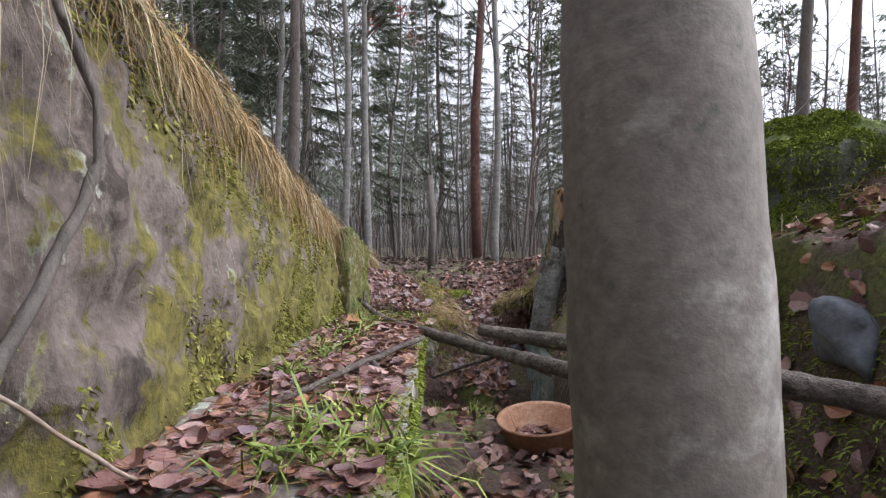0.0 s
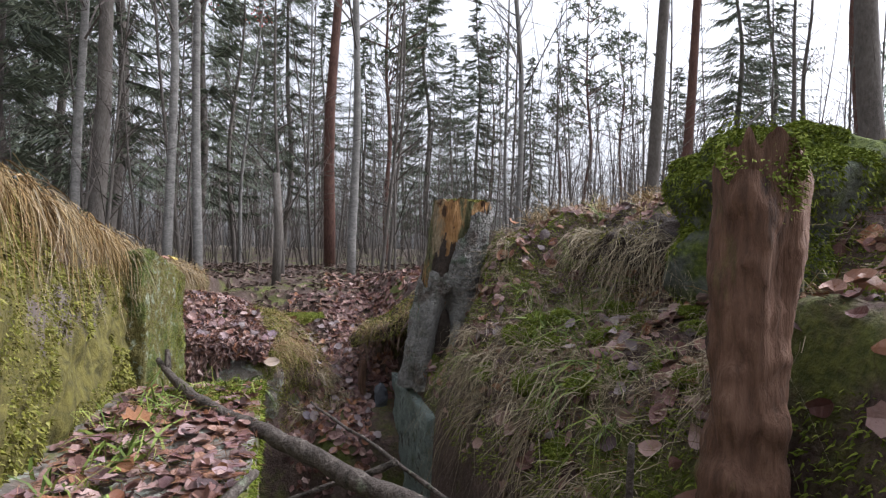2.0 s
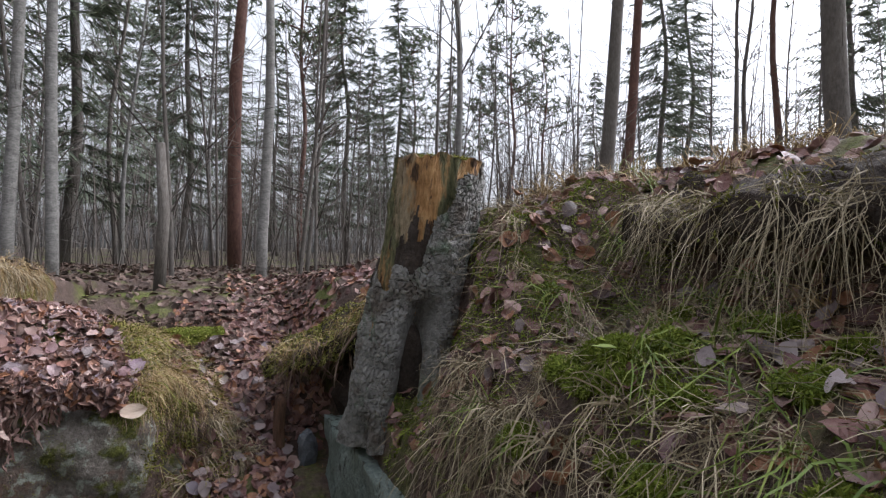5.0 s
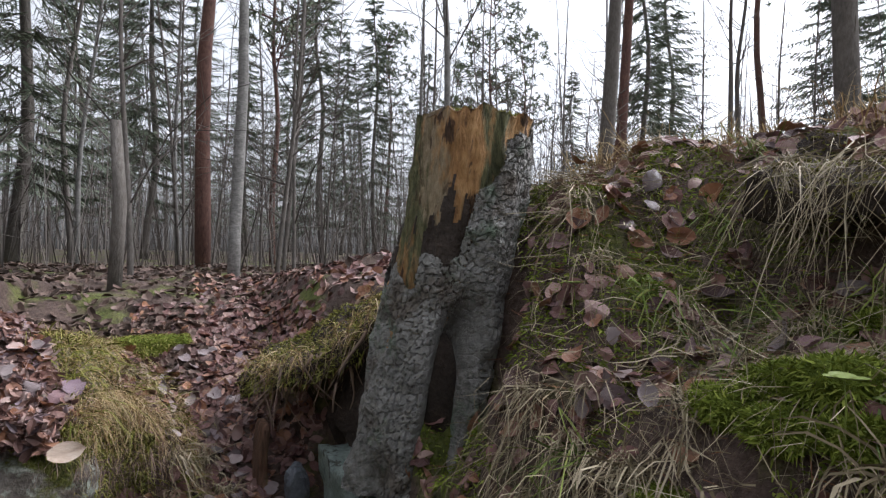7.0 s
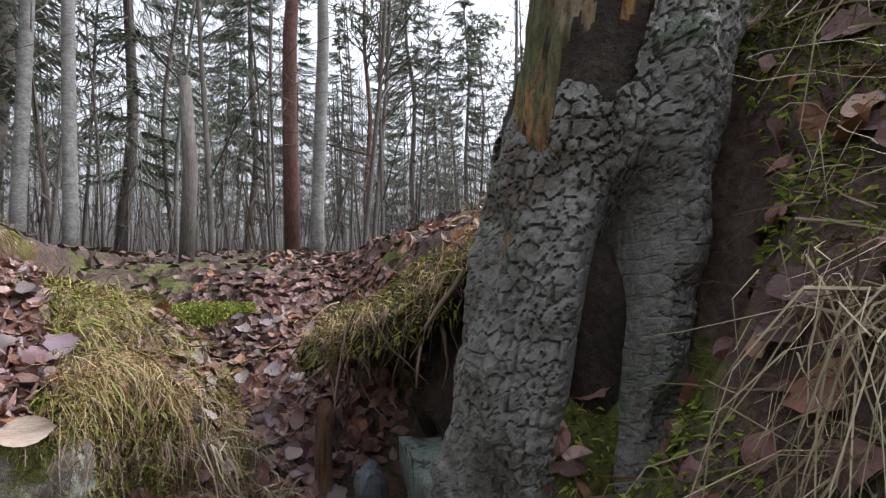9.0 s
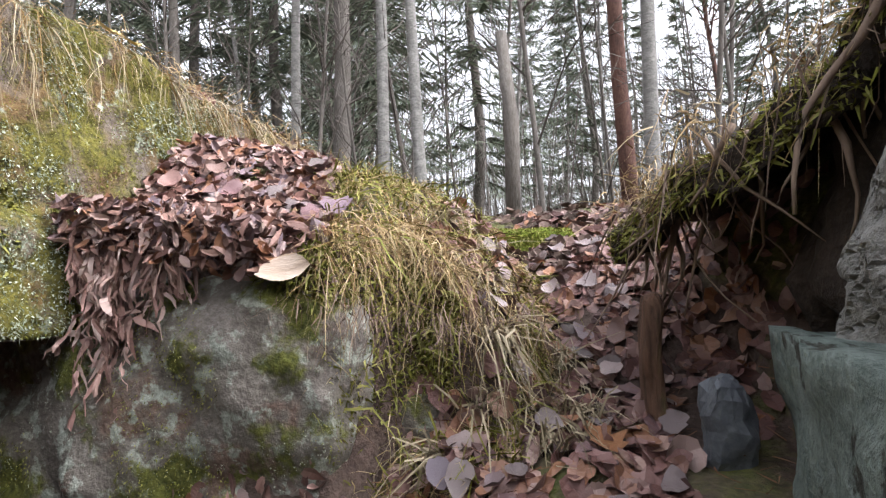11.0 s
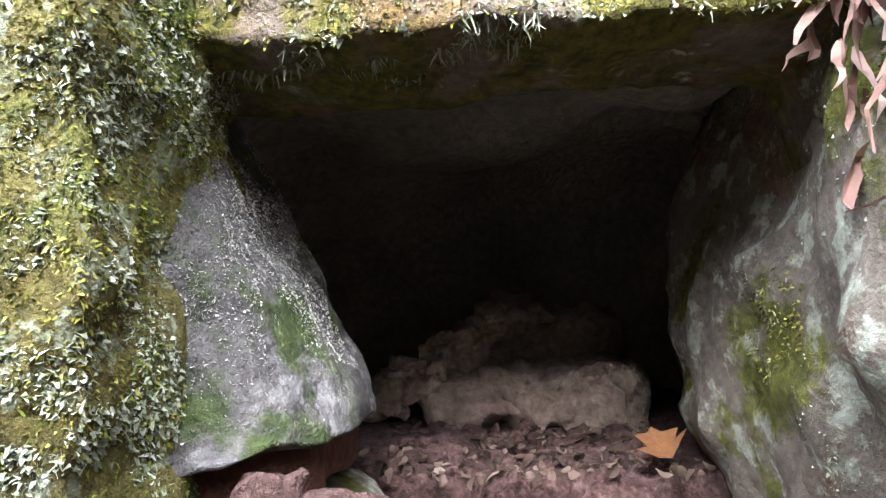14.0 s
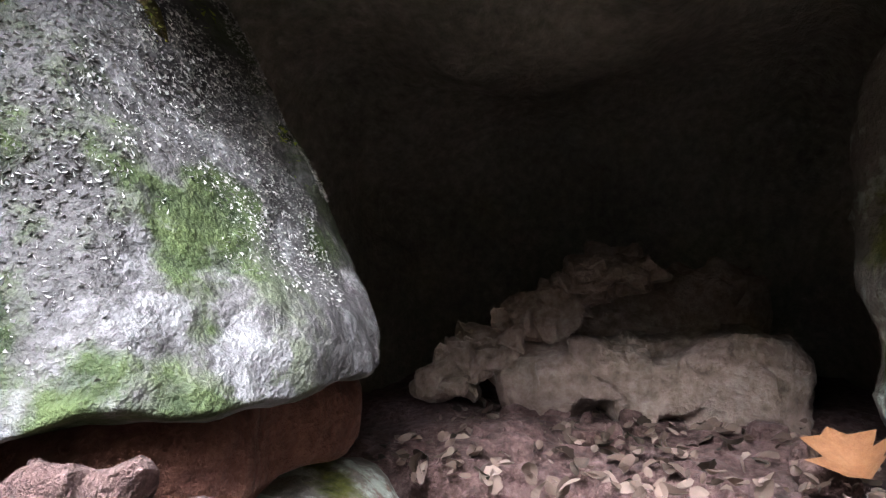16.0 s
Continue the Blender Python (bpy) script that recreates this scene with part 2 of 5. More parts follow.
m_dark_rock = material("cave_rock", [(0.085, 0.075, 0.062), (0.19, 0.17, 0.142), (0.32, 0.285, 0.24)], 4, 40, 0.7, 0.85)
m_cave_soil = material("cave_earth", [(0.03, 0.017, 0.015), (0.095, 0.054, 0.049), (0.2, 0.13, 0.12)], 14, 70, 1.0, 0.95)
m_cave_stone = material("brown_cave_stone", [(0.14, 0.1, 0.08), (0.29, 0.215, 0.178), (0.45, 0.36, 0.305)], 8, 50, 0.8, 0.9)
m_moss_rock = material("mossy_dark_rock", [(0.03, 0.034, 0.027), (0.085, 0.092, 0.075), (0.15, 0.158, 0.13)], 5, 50, 0.8, 0.9, top=((0.035, 0.05, 0.01), (0.11, 0.135, 0.025)), top_scale=4, top_cut=(0.44, 0.54))
m_red_stone = material("red_brown_stone", [(0.045, 0.017, 0.012), (0.11, 0.043, 0.03), (0.19, 0.085, 0.06)], 9, 60, 0.9, 0.8)
m_boulder = material("pale_boulder", [(0.032, 0.029, 0.029), (0.073, 0.067, 0.067), (0.122, 0.114, 0.116)], 5, 40, 0.8, 0.8, third=((0.05, 0.058, 0.035), (0.1, 0.115, 0.07)), third_scale=4, third_cut=(0.5, 0.58), second=((0.1, 0.095, 0.097), (0.18, 0.172, 0.174)), second_scale=12, second_cut=(0.53, 0.56), top=((0.02, 0.03, 0.01), (0.055, 0.075, 0.023)), top_scale=4.2, top_cut=(0.55, 0.61))
m_leaf_far = material("old_leaf_litter", [(0.03, 0.02, 0.014), (0.075, 0.048, 0.036), (0.13, 0.088, 0.07), (0.2, 0.145, 0.12)], 8, 60, 0, 0.8, island=0.8)
m_dark_soil = material("dark_root_soil", [(0.012, 0.009, 0.007), (0.035, 0.025, 0.019), (0.07, 0.05, 0.04)], 8, 50, 1.0, 0.95)
m_needle_litter = material("needle_litter", [(0.09, 0.035, 0.018), (0.18, 0.08, 0.04), (0.28, 0.15, 0.08)], 8, 40, 0, 0.8, island=0.7)
m_berry = material("red_berries", [(0.3, 0.02, 0.015), (0.45, 0.04, 0.025), (0.55, 0.08, 0.04)], 10, 40, 0, 0.4)
m_yellow_leaf = material("yellow_leaf", [(0.4, 0.27, 0.06), (0.55, 0.4, 0.1), (0.65, 0.5, 0.2)], 12, 60, 0.2, 0.6)
m_moss = material("moss", [(0.03, 0.045, 0.008), (0.09, 0.115, 0.016), (0.19, 0.21, 0.03)], 6, 90, 0.9, 0.95, spec=0.1)
m_bark_beech = material("smooth_grey_bark", [(0.07, 0.06, 0.052), (0.13, 0.112, 0.097), (0.195, 0.17, 0.15)], 5, 42, 0.12, 0.8, third=((0.06, 0.066, 0.055), (0.13, 0.11, 0.094)), third_scale=22, third_cut=(0.6, 0.66), stretch=(1, 1, 1.15), second=((0.2, 0.19, 0.17), (0.3, 0.285, 0.26)), second_scale=7, second_cut=(0.56, 0.7))
m_bark_stump = material("cracked_stump_bark", [(0.08, 0.077, 0.07), (0.185, 0.178, 0.164), (0.3, 0.29, 0.27)], 6, 60, 0.8, 0.9, stretch=(1, 1, 0.8), third=((0.07, 0.06, 0.05), (0.14, 0.12, 0.1)), third_scale=7, third_cut=(0.52, 0.62), top=((0.08, 0.11, 0.075), (0.16, 0.2, 0.145)), top_scale=5, top_cut=(0.54, 0.64))
m_rot = material("rotten_orange_wood", [(0.1, 0.05, 0.022), (0.3, 0.16, 0.062), (0.46, 0.29, 0.13)], 11, 60, 1.0, 0.85, stretch=(1, 1, 0.3), second=((0.03, 0.017, 0.01), (0.1, 0.055, 0.028)), second_scale=17, second_cut=(0.53, 0.57), third=((0.16, 0.12, 0.07), (0.28, 0.22, 0.14)), third_scale=8, third_cut=(0.5, 0.58), top=((0.04, 0.042, 0.018), (0.13, 0.125, 0.06)), top_scale=7, top_cut=(0.53, 0.6))
m_snag = material("decayed_brown_wood", third=((0.015, 0.01, 0.007), (0.05, 0.03, 0.02)), third_scale=9, third_cut=(0.54, 0.6), stops=[(0.04, 0.022, 0.014), (0.13, 0.07, 0.044), (0.23, 0.135, 0.09)], scale=7, fine=60, bump=0.9, rough=0.85, stretch=(1, 1, 0.15), top=MOSS, top_scale=5, top_cut=(0.58, 0.66))
# black wood; also colours the plugs that paint shade into the hollows
m_snag_dark = material("black_rotten_wood_and_hollow_shade", [(0.012, 0.009, 0.007), (0.035, 0.026, 0.02), (0.07, 0.05, 0.038)], 8, 60, 0.8, 0.9)
m_log = material("grey_dead_wood", [(0.03, 0.023, 0.019), (0.085, 0.068, 0.057), (0.17, 0.145, 0.122)], 9, 60, 0.9, 0.85, third=((0.02, 0.016, 0.012), (0.05, 0.04, 0.03)), third_scale=14, third_cut=(0.54, 0.62), second=((0.1, 0.11, 0.07), (0.2, 0.21, 0.15)), second_scale=11, second_cut=(0.6, 0.66))
m_trunk = material("grey_brown_bark", [(0.05, 0.044, 0.038), (0.105, 0.092, 0.08), (0.165, 0.148, 0.13)], 6, 40, 0.6, 0.9, stretch=(1, 1, 0.4))
m_pine_bark = material("red_pine_bark", [(0.045, 0.025, 0.02), (0.1, 0.052, 0.04), (0.17, 0.09, 0.066)], 5, 30, 0.6, 0.9, stretch=(1, 1, 0.4))
m_birch = material("pale_birch_bark", [(0.06, 0.057, 0.052), (0.16, 0.152, 0.14), (0.28, 0.27, 0.25)], 7, 30, 0.4, 0.8, stretch=(1, 1, 1.8))
m_needle = material("dark_spruce_needles", [(0.055, 0.07, 0.05), (0.11, 0.13, 0.088), (0.17, 0.19, 0.125)], 1, 20, 0, 0.7, island=0.6)
m_pine_needle = material("pine_needles", [(0.05, 0.066, 0.042), (0.1, 0.122, 0.07), (0.15, 0.172, 0.1)], 1, 20, 0, 0.7, island=0.6)
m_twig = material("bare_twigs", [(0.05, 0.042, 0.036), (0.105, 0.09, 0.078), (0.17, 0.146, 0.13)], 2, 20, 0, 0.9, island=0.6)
# bare_twigs made paler: distance haze is put into the colour
m_hazed_twig = material("hazed_far_twigs", [(0.07, 0.062, 0.056), (0.135, 0.12, 0.108), (0.2, 0.18, 0.165)], 2, 20, 0, 0.9, island=0.6)
m_leaf = material("fallen_leaves", [(0.045, 0.021, 0.019), (0.12, 0.056, 0.047), (0.19, 0.095, 0.083), (0.3, 0.205, 0.18), (0.23, 0.1, 0.045), (0.16, 0.098, 0.1)], 20, 90, 0.3, 0.5, island=0.8, spec=0.4)
m_grass = material("green_grass", [(0.06, 0.095, 0.018), (0.14, 0.19, 0.032), (0.27, 0.29, 0.07)], 4, 60, 0, 0.6, island=0.7)
m_straw = material("dry_grass", [(0.11, 0.088, 0.052), (0.26, 0.21, 0.13), (0.46, 0.39, 0.27)], 4, 60, 0, 0.7, island=0.7)
m_rust = material("rusty_dead_grass", [(0.09, 0.05, 0.018), (0.19, 0.115, 0.04), (0.28, 0.19, 0.08)], 4, 60, 0, 0.8, island=0.7)
m_tawny = material("tawny_grass", [(0.11, 0.06, 0.022), (0.22, 0.14, 0.055), (0.33, 0.24, 0.11), (0.46, 0.37, 0.22), (0.24, 0.14, 0.06)], 4, 60, 0, 0.75, island=0.7)
m_yellow_moss = material("yellow_green_moss", [(0.06, 0.05, 0.015), (0.12, 0.115, 0.022), (0.19, 0.19, 0.035), (0.27, 0.255, 0.09), (0.15, 0.17, 0.03)], 6, 60, 0, 0.9, island=0.75, spec=0.1)
m_bright_moss = material("bright_green_moss", [(0.055, 0.075, 0.012), (0.145, 0.18, 0.026), (0.27, 0.3, 0.06)], 6, 60, 0, 0.9, island=0.6, spec=0.1)
m_lichen = material("leafy_lichen", [(0.15, 0.17, 0.115), (0.3, 0.325, 0.245), (0.5, 0.52, 0.43)], 6, 60, 0, 0.9, island=0.7)
m_white_lichen = material("white_crust_lichen", [(0.12, 0.114, 0.107), (0.25, 0.24, 0.23), (0.44, 0.427, 0.41)], 6, 60, 0, 0.9, island=0.7)
m_blue_stone = material("blue_grey_stone", [(0.05, 0.055, 0.065), (0.1, 0.107, 0.12), (0.17, 0.18, 0.2)], 8, 50, 0.3, 0.6)
m_pale_wood = material("pale_wood", [(0.22, 0.16, 0.12), (0.35, 0.27, 0.21), (0.46, 0.38, 0.31)], 10, 60, 0.3, 0.7, stretch=(0.3, 1, 1))
m_basin = material("rusty_enamel", [(0.2, 0.09, 0.05), (0.36, 0.19, 0.11), (0.48, 0.33, 0.24)], 6, 40, 0.3, 0.6)
m_leaf_one = material("single_leaves", [(0.045, 0.02, 0.02), (0.125, 0.055, 0.055), (0.19, 0.1, 0.105), (0.3, 0.21, 0.21), (0.2, 0.075, 0.035), (0.15, 0.095, 0.115)], 20, 90, 0.3, 0.42, each=0.85, spec=0.55)
m_pale_leaf = material("pale_single_leaves", [(0.1, 0.072, 0.068), (0.2, 0.155, 0.152), (0.33, 0.27, 0.265), (0.18, 0.105, 0.085), (0.15, 0.12, 0.14)], 20, 90, 0.3, 0.45, each=0.85, spec=0.5)
m_orange_leaf = material("orange_leaf", [(0.13, 0.05, 0.02), (0.22, 0.095, 0.04), (0.3, 0.16, 0.08)], 12, 60, 0.3, 0.6)
m_heap = material("dead_leaf_heap", [(0.08, 0.042, 0.034), (0.2, 0.105, 0.085), (0.25, 0.15, 0.122), (0.34, 0.24, 0.21), (0.15, 0.11, 0.125), (0.24, 0.11, 0.06)], 14, 60, 0.2, 0.6, island=0.95)
m_withered = material("withered_leaf_strips", [(0.14, 0.077, 0.062), (0.3, 0.175, 0.148), (0.44, 0.295, 0.255), (0.56, 0.43, 0.385)], 10, 60, 0.2, 0.75, island=0.75)
m_root = material("hanging_roots", [(0.06, 0.04, 0.028), (0.16, 0.11, 0.08), (0.3, 0.22, 0.17)], 8, 60, 0.2, 0.85, island=0.7)


# ---- the ground: one sheet from the trench to the horizon ----
def crest(y):
    """Height of the bank behind the old wall."""
    return table(y, (-2, 1.98), (0.4, 1.9), (1.5, 1.64), (2.6, 1.44), (3.9, 1.245), (4.5, 1.12), (5.5, 1.14), (6.5, 1.04), (7.5, 0.92), (9, 0.88))


def trench(y):
    return table(y, (-2, 0.1), (0, 0.12), (1.5, 0.28), (3.0, 0.2), (3.6, -0.05), (4.0, -0.46), (4.5, -0.75), (4.8, -0.93), (5.05, -0.93), (5.22, -0.12), (5.5, 0.04), (5.8, 0.1), (6.45, 0.4), (6.7, 0.48), (7.6, 0.74), (9, 0.86))


def ground_height(x, y):
    x, y = np.asarray(x, float), np.asarray(y, float)
    left = crest(y) + 0.05 * (-0.8 - x)
    floor = trench(y + 0.2 * smooth(0.05, 0.3, x) * smooth(4.4, 4.7, y))
    # right bank: a profile across, given near y 1.6, 3.4 and 4.4
    pa = table(x, (0.62, 0), (0.8, 0.1), (1.0, 0.28), (1.12, 0.75), (1.22, 1.2), (1.7, 1.32), (3, 1.5))
    pb = table(x, (0.8, 0), (0.88, 0.45), (0.96, 0.67), (1.05, 0.8), (1.22, 0.9), (1.49, 1.03), (1.64, 1.1), (1.7, 1.33), (1.8, 1.45), (2.06, 1.56), (3.2, 1.72))
    pc = table(x, (0.8, 0), (0.86, 0.5), (1.0, 0.75), (1.14, 1.03), (1.33, 1.36), (1.6, 1.45), (2.2, 1.55), (3.2, 1.7))
    pd = table(x - 0.22 * (1 - smooth(5.6, 6.1, y)), (0.6, 0), (0.7, 0.3), (0.8, 0.55), (1.1, 1.0), (1.6, 1.15), (3.2, 1.3))
    wb, wc, wd = smooth(2.0, 2.6, y), smooth(3.8, 4.3, y), smooth(4.75, 5.4, y)
    right = pa * (1 - wb) + pb * wb
    right = right * (1 - wc) + pc * wc
    right = right * (1 - wd) + pd * wd
    right = right * (1 - smooth(6.5, 9.5, y)) + 0.9 * smooth(6.5, 9.5, y) * smooth(0.5, 1.0, x)
    edge_l = table(y, (-2, -0.66), (4.4, -0.66), (4.6, -0.84), (5.25, -0.84), (5.3, -0.84), (7, -0.84), (9, -0.4))
    wl = 1 - smooth(edge_l - 0.06, edge_l + 0.0, x)
    z = np.where(right > 0.002, np.maximum(floor, right), floor)
    # grassy mound beside the cave mouth
    back = 0.2 * smooth(-0.12, 0.02, x)
    mound = table(x, (-0.9, 0.57), (-0.4, 0.53), (-0.06, 0.51), (0.1, 0.42), (0.26, 0.3), (0.36, 0.12)) + table(x, (-0.9, 0.3), (-0.5, 0.25), (-0.06, 0.16), (0.2, 0.08), (0.35, 0.03)) * smooth(5.3 + back, 5.75 + back, y) - (0.1 + 0.14 * smooth(-0.5, 0.1, x)) * smooth(5.85, 6.5, y)
    wm = smooth(5.28 + back, 5.34 + back, y) * (1 - smooth(0.18, 0.31, x + 0.4 * np.maximum(y - 6.0, 0))) * (1 - smooth(6.4, 8.0, y))
    z = z * (1 - wm) + np.maximum(mound, floor) * wm
    z = z * (1 - wl) + left * wl
    # the forest floor further out
    far = smooth(7.0, 10.0, y)
    plain = 0.88 + 0.75 * smooth(2.0, 6.0, x - 0.55 * np.maximum(y - 7, 0)) + 0.3 * smooth(-4, -14, x)
    z = z * (1 - far) + plain * far
    behind = smooth(-0.8, -2.5, y)
    z = z * (1 - behind) + 0.6 * behind + behind * 1.2 * smooth(0.6, 2.0, np.abs(x))
    p = np.stack([x.ravel(), y.ravel(), np.zeros(x.size)], 1)
    rough = (0.05 * fbm(p, 1.3, 3, 5) + 0.022 * fbm(p, 7, 3, 9)).reshape(x.shape)
    lumps = (0.055 * fbm(p, 3.5, 3, 15)).reshape(x.shape) * smooth(0.85, 1.05, x) * (1 - smooth(3, 5, x)) * (1 - smooth(5.5, 7, y))
    z = z + lumps
    z = z - 0.5 * np.exp(-(((x - 1.04) / 0.14) ** 2 + ((y - 4.45) / 0.13) ** 2) ** 2)
    d = np.hypot(x, y - 3)
    return z + rough * np.where(wl > 0.5, 0.8, 1.0) + 0.35 * smooth(9, 20, d) * vnoise(p, 0.12, 3).reshape(x.shape)


def spread(fine_lo, fine_hi, step, far):
    core = np.arange(fine_lo, fine_hi, step)
    out, s, hi = [], step, fine_hi
    while hi < far:
        out.append(hi)
        s *= 1.12
        hi += s
    low, s, lo = [], step, fine_lo
    while lo > -far:
        s *= 1.12
        lo -= s
        low.append(lo)
    return np.array(low[::-1] + core.tolist() + out)


xs, ys = spread(-1.6, 2.8, 0.026, 900), spread(-0.5, 8.2, 0.03, 900)
gx, gy = np.meshgrid(xs, ys, indexing="ij")
gz = ground_height(gx, gy)
gv = np.stack([gx, gy, gz], 2).reshape(-1, 3)
gf = quads(len(xs), len(ys))
mid = gv[gf].mean(1)
gf = gf[~((mid[:, 0] > -0.98) & (mid[:, 0] < -0.6) & (mid[:, 1] > 4.4) & (mid[:, 1] < 5.3))]
thing("ground", mesh("ground", gv, gf, m_soil), "brown forest soil with moss, needles and litter", "ground", "structure")

# ---- the old wall, its ledge and the cave mouth ----


def fold_wall(u):
    y = -1.2 + u[:, 1] * 5.5
    top = crest(y) - 0.02
    z = -1.0 + u[:, 2] * (top + 1.0)
    x = -0.62 + 0.05 * smooth(3.5, 4.5, y) - 0.12 * u[:, 2] ** 6 - 0.55 * (1 - u[:, 0])
    p = np.stack([x, y, z], 1)
    p = shake(p, 2.2, 0.03, 2, 3)
    p = shake(p, 8, 0.03, 4, 8)
    p = shake(p, 34, 0.005, 2, 9)
    return p


thing("wall_west", mesh("wall_west", *box_skin(8, 250, 104, fold_wall), m_wall), "weathered grey concrete retaining wall with moss and lichen", "wall", "structure")


def fold_over(u):
    y = 4.3 + u[:, 1] * 3.0
    low = np.where(y < 5.28, 0.345 + 0.01 * np.sin(y * 9), np.minimum(0.345, 0.2))
    z = low + u[:, 2] * (crest(y) + 0.0 - low)
    shelf = 0.04 * np.exp(-((z - 0.6 - 0.03 * np.sin(6 * y)) / 0.05) ** 2) * (1 - smooth(5.0, 5.3, y))
    x = -0.76 - 0.05 * u[:, 2] + (shelf - 0.03 * smooth(0.6, 0.66, z)) * u[:, 0] - 0.22 * (1 - u[:, 0])
    p = np.stack([x, y, z], 1)
    return shake(shake(p, 2.4, 0.025, 2, 13), 10, 0.02, 4, 18)


thing("wall_over_cave", mesh("wall_over_cave", *box_skin(10, 120, 60, fold_over), m_wall_moss), "mossy lichened lintel and wall above the cave mouth", "wall", "structure")


def fold_ledge(u):
    y = 0.92 + u[:, 1] * 2.5
    x = -0.7 + u[:, 0] * (0.62 - 0.035 * u[:, 1])
    z = -0.3 + u[:, 2] * 1.01
    p = np.stack([x, y, z], 1)
    return shake(p, 6, 0.012, 3, 23)


thing("stone_ledge", mesh("stone_ledge", *box_skin(24, 90, 20, fold_ledge), m_rock), "low stone ledge with mossy edge and leaf litter on top", "ledge", "structure")

v, f = rock((-0.8, 5.6, -0.24), (1.52, 0.7, 1.44), 7, 3, 0.05, (60, 30, 56), 31)
v = shake(v, 11, 0.018, 4, 33)
block_skin = (v, f)
thing("rock_block", mesh("rock_block", v, f, m_rock), "large grey rock block with pale lichen beside the cave mouth", "rock")


def fold_pillar(u):
    y = 3.55 + u[:, 1] * 1.0
    top = crest(y) - 0.03
    x = -0.565 - 0.03 * (1 - smooth(3.55, 4.0, y)) - 0.3 * (1 - u[:, 0]) - 0.05 * smooth(4.3, 4.55, y)
    p = np.stack([x, y, -1.0 + u[:, 2] * (top + 1.0)], 1)
    return shake(shake(p, 2.5, 0.02, 2, 36), 11, 0.02, 3, 37)


pillar_skin = box_skin(16, 44, 100, fold_pillar)
thing("mossy_pillar", mesh("mossy_pillar", *pillar_skin, m_pillar), "upright wall end overgrown with yellow-green moss", "pillar", "structure")
v, f = rock((-0.93, 4.42, -0.585), (0.58, 0.6, 0.78), 5, 4, 0.03, (24, 24, 28), 42)
thing("rock", mesh("rock", v, f, m_rock), "mossy rock under the pale boulder", "rock")
v, f = rock((-0.97, 4.42, -0.15), (0.38, 0.44, 0.1), 6, 7, 0.02, (24, 20, 8), 43)
thing("stone", mesh("stone", v, f, m_red_stone), "reddish brown stone under the boulder", "stone", group="stones in the cave")
for c, z in (((-0.76, 4.64, -0.17), (0.075, 0.07, 0.07)), ((-0.79, 4.71, -0.19), (0.09, 0.07, 0.055))):
    v, f = rock(c, z, 4, 14, 0.022, (8, 8, 7), 44)
    thing("stone", mesh("stone", v, f, m_cave_soil, False), "small pinkish grey broken stone", "stone", group="stones in the cave")


def fold_boulder(u):
    c = rounded(u, 2.7)
    y = 4.36 + c[:, 1] * 0.34
    high = 0.64 - 0.56 * smooth(4.3, 4.74, y)
    p = np.stack([-0.95 + c[:, 0] * 0.25 - 0.05 * np.maximum(c[:, 2], 0), y, -0.09 + c[:, 2] * np.where(c[:, 2] > 0, high, 0.02 + 0.07 * smooth(4.62, 4.3, y))], 1)
    return shake(shake(p, 3, 0.02, 2, 41), 14, 0.01, 3, 42)


v, f = box_skin(44, 50, 44, fold_boulder)
boulder_skin = (v, f)
thing("boulder", mesh("boulder", v, f, m_boulder), "pale rounded boulder with white lichen at the cave mouth", "rock")


def fold_cave(u):
    c = rounded(u, 5)
    p = np.stack([-1.46 + c[:, 0] * 0.7, 4.87 + c[:, 1] * 0.62, 0.0 + c[:, 2] * 0.46], 1)
    return shake(p, 2.5, 0.07, 4, 47)


v, f = box_skin(40, 30, 30, fold_cave)
f = [q[::-1] for q in f if v[q][:, 0].mean() < -0.93]
thing("cave_wall", mesh("cave_wall", v, f, m_dark_rock), "dark rough rock walls and roof of the small cave", "cave wall", "structure")
cx, cy = np.meshgrid(np.linspace(-2.9, -0.55, 90), np.linspace(4.1, 5.5, 50), indexing="ij")
cz = -0.27 + 0.12 * smooth(-1.8, -2.6, cx) - 0.68 * smooth(-1.34, -1.14, cx)
cp = shake(np.stack([cx, cy, cz], 2).reshape(-1, 3), 7, 0.028, 4, 51)
thing("cave_floor", mesh("cave_floor", cp, quads(90, 50), m_cave_soil), "reddish brown earth floor of the cave with litter", "floor", "structure")
for c, z, k in (((-1.8, 5.04, -0.2), (0.3, 0.4, 0.16), 57), ((-1.84, 4.82, -0.21), (0.3, 0.34, 0.13), 58), ((-2.02, 5.0, -0.06), (0.26, 0.5, 0.14), 59)):
    v, f = rock(c, z, 5, 7, 0.045, (22, 34, 14), k)
    v = shake(v, 26, 0.012, 3, k)
    thing("stone_slab", mesh("stone_slab", v, f, m_cave_stone), "brown broken stone slab on the cave floor", "stone", group="stones in the cave")
for k in range(40):
    a = k / 39
    c = (-1.74 - 0.08 * a + rng.uniform(-0.03, 0.03), 4.52 + 0.42 * a + rng.uniform(-0.025, 0.025), -0.21 + 0.27 * a + rng.uniform(-0.03, 0.02))
    v, f = rock(c, rng.uniform(0.05, 0.11, 3) * [1.0, 1.2, 0.6], 4, 14, 0.025, (6, 6, 5), 60 + k)
    thing("stone", mesh("stone", v, f, m_cave_stone, False), "broken brown stone in the cave rubble", "stone", group="stones in the cave")
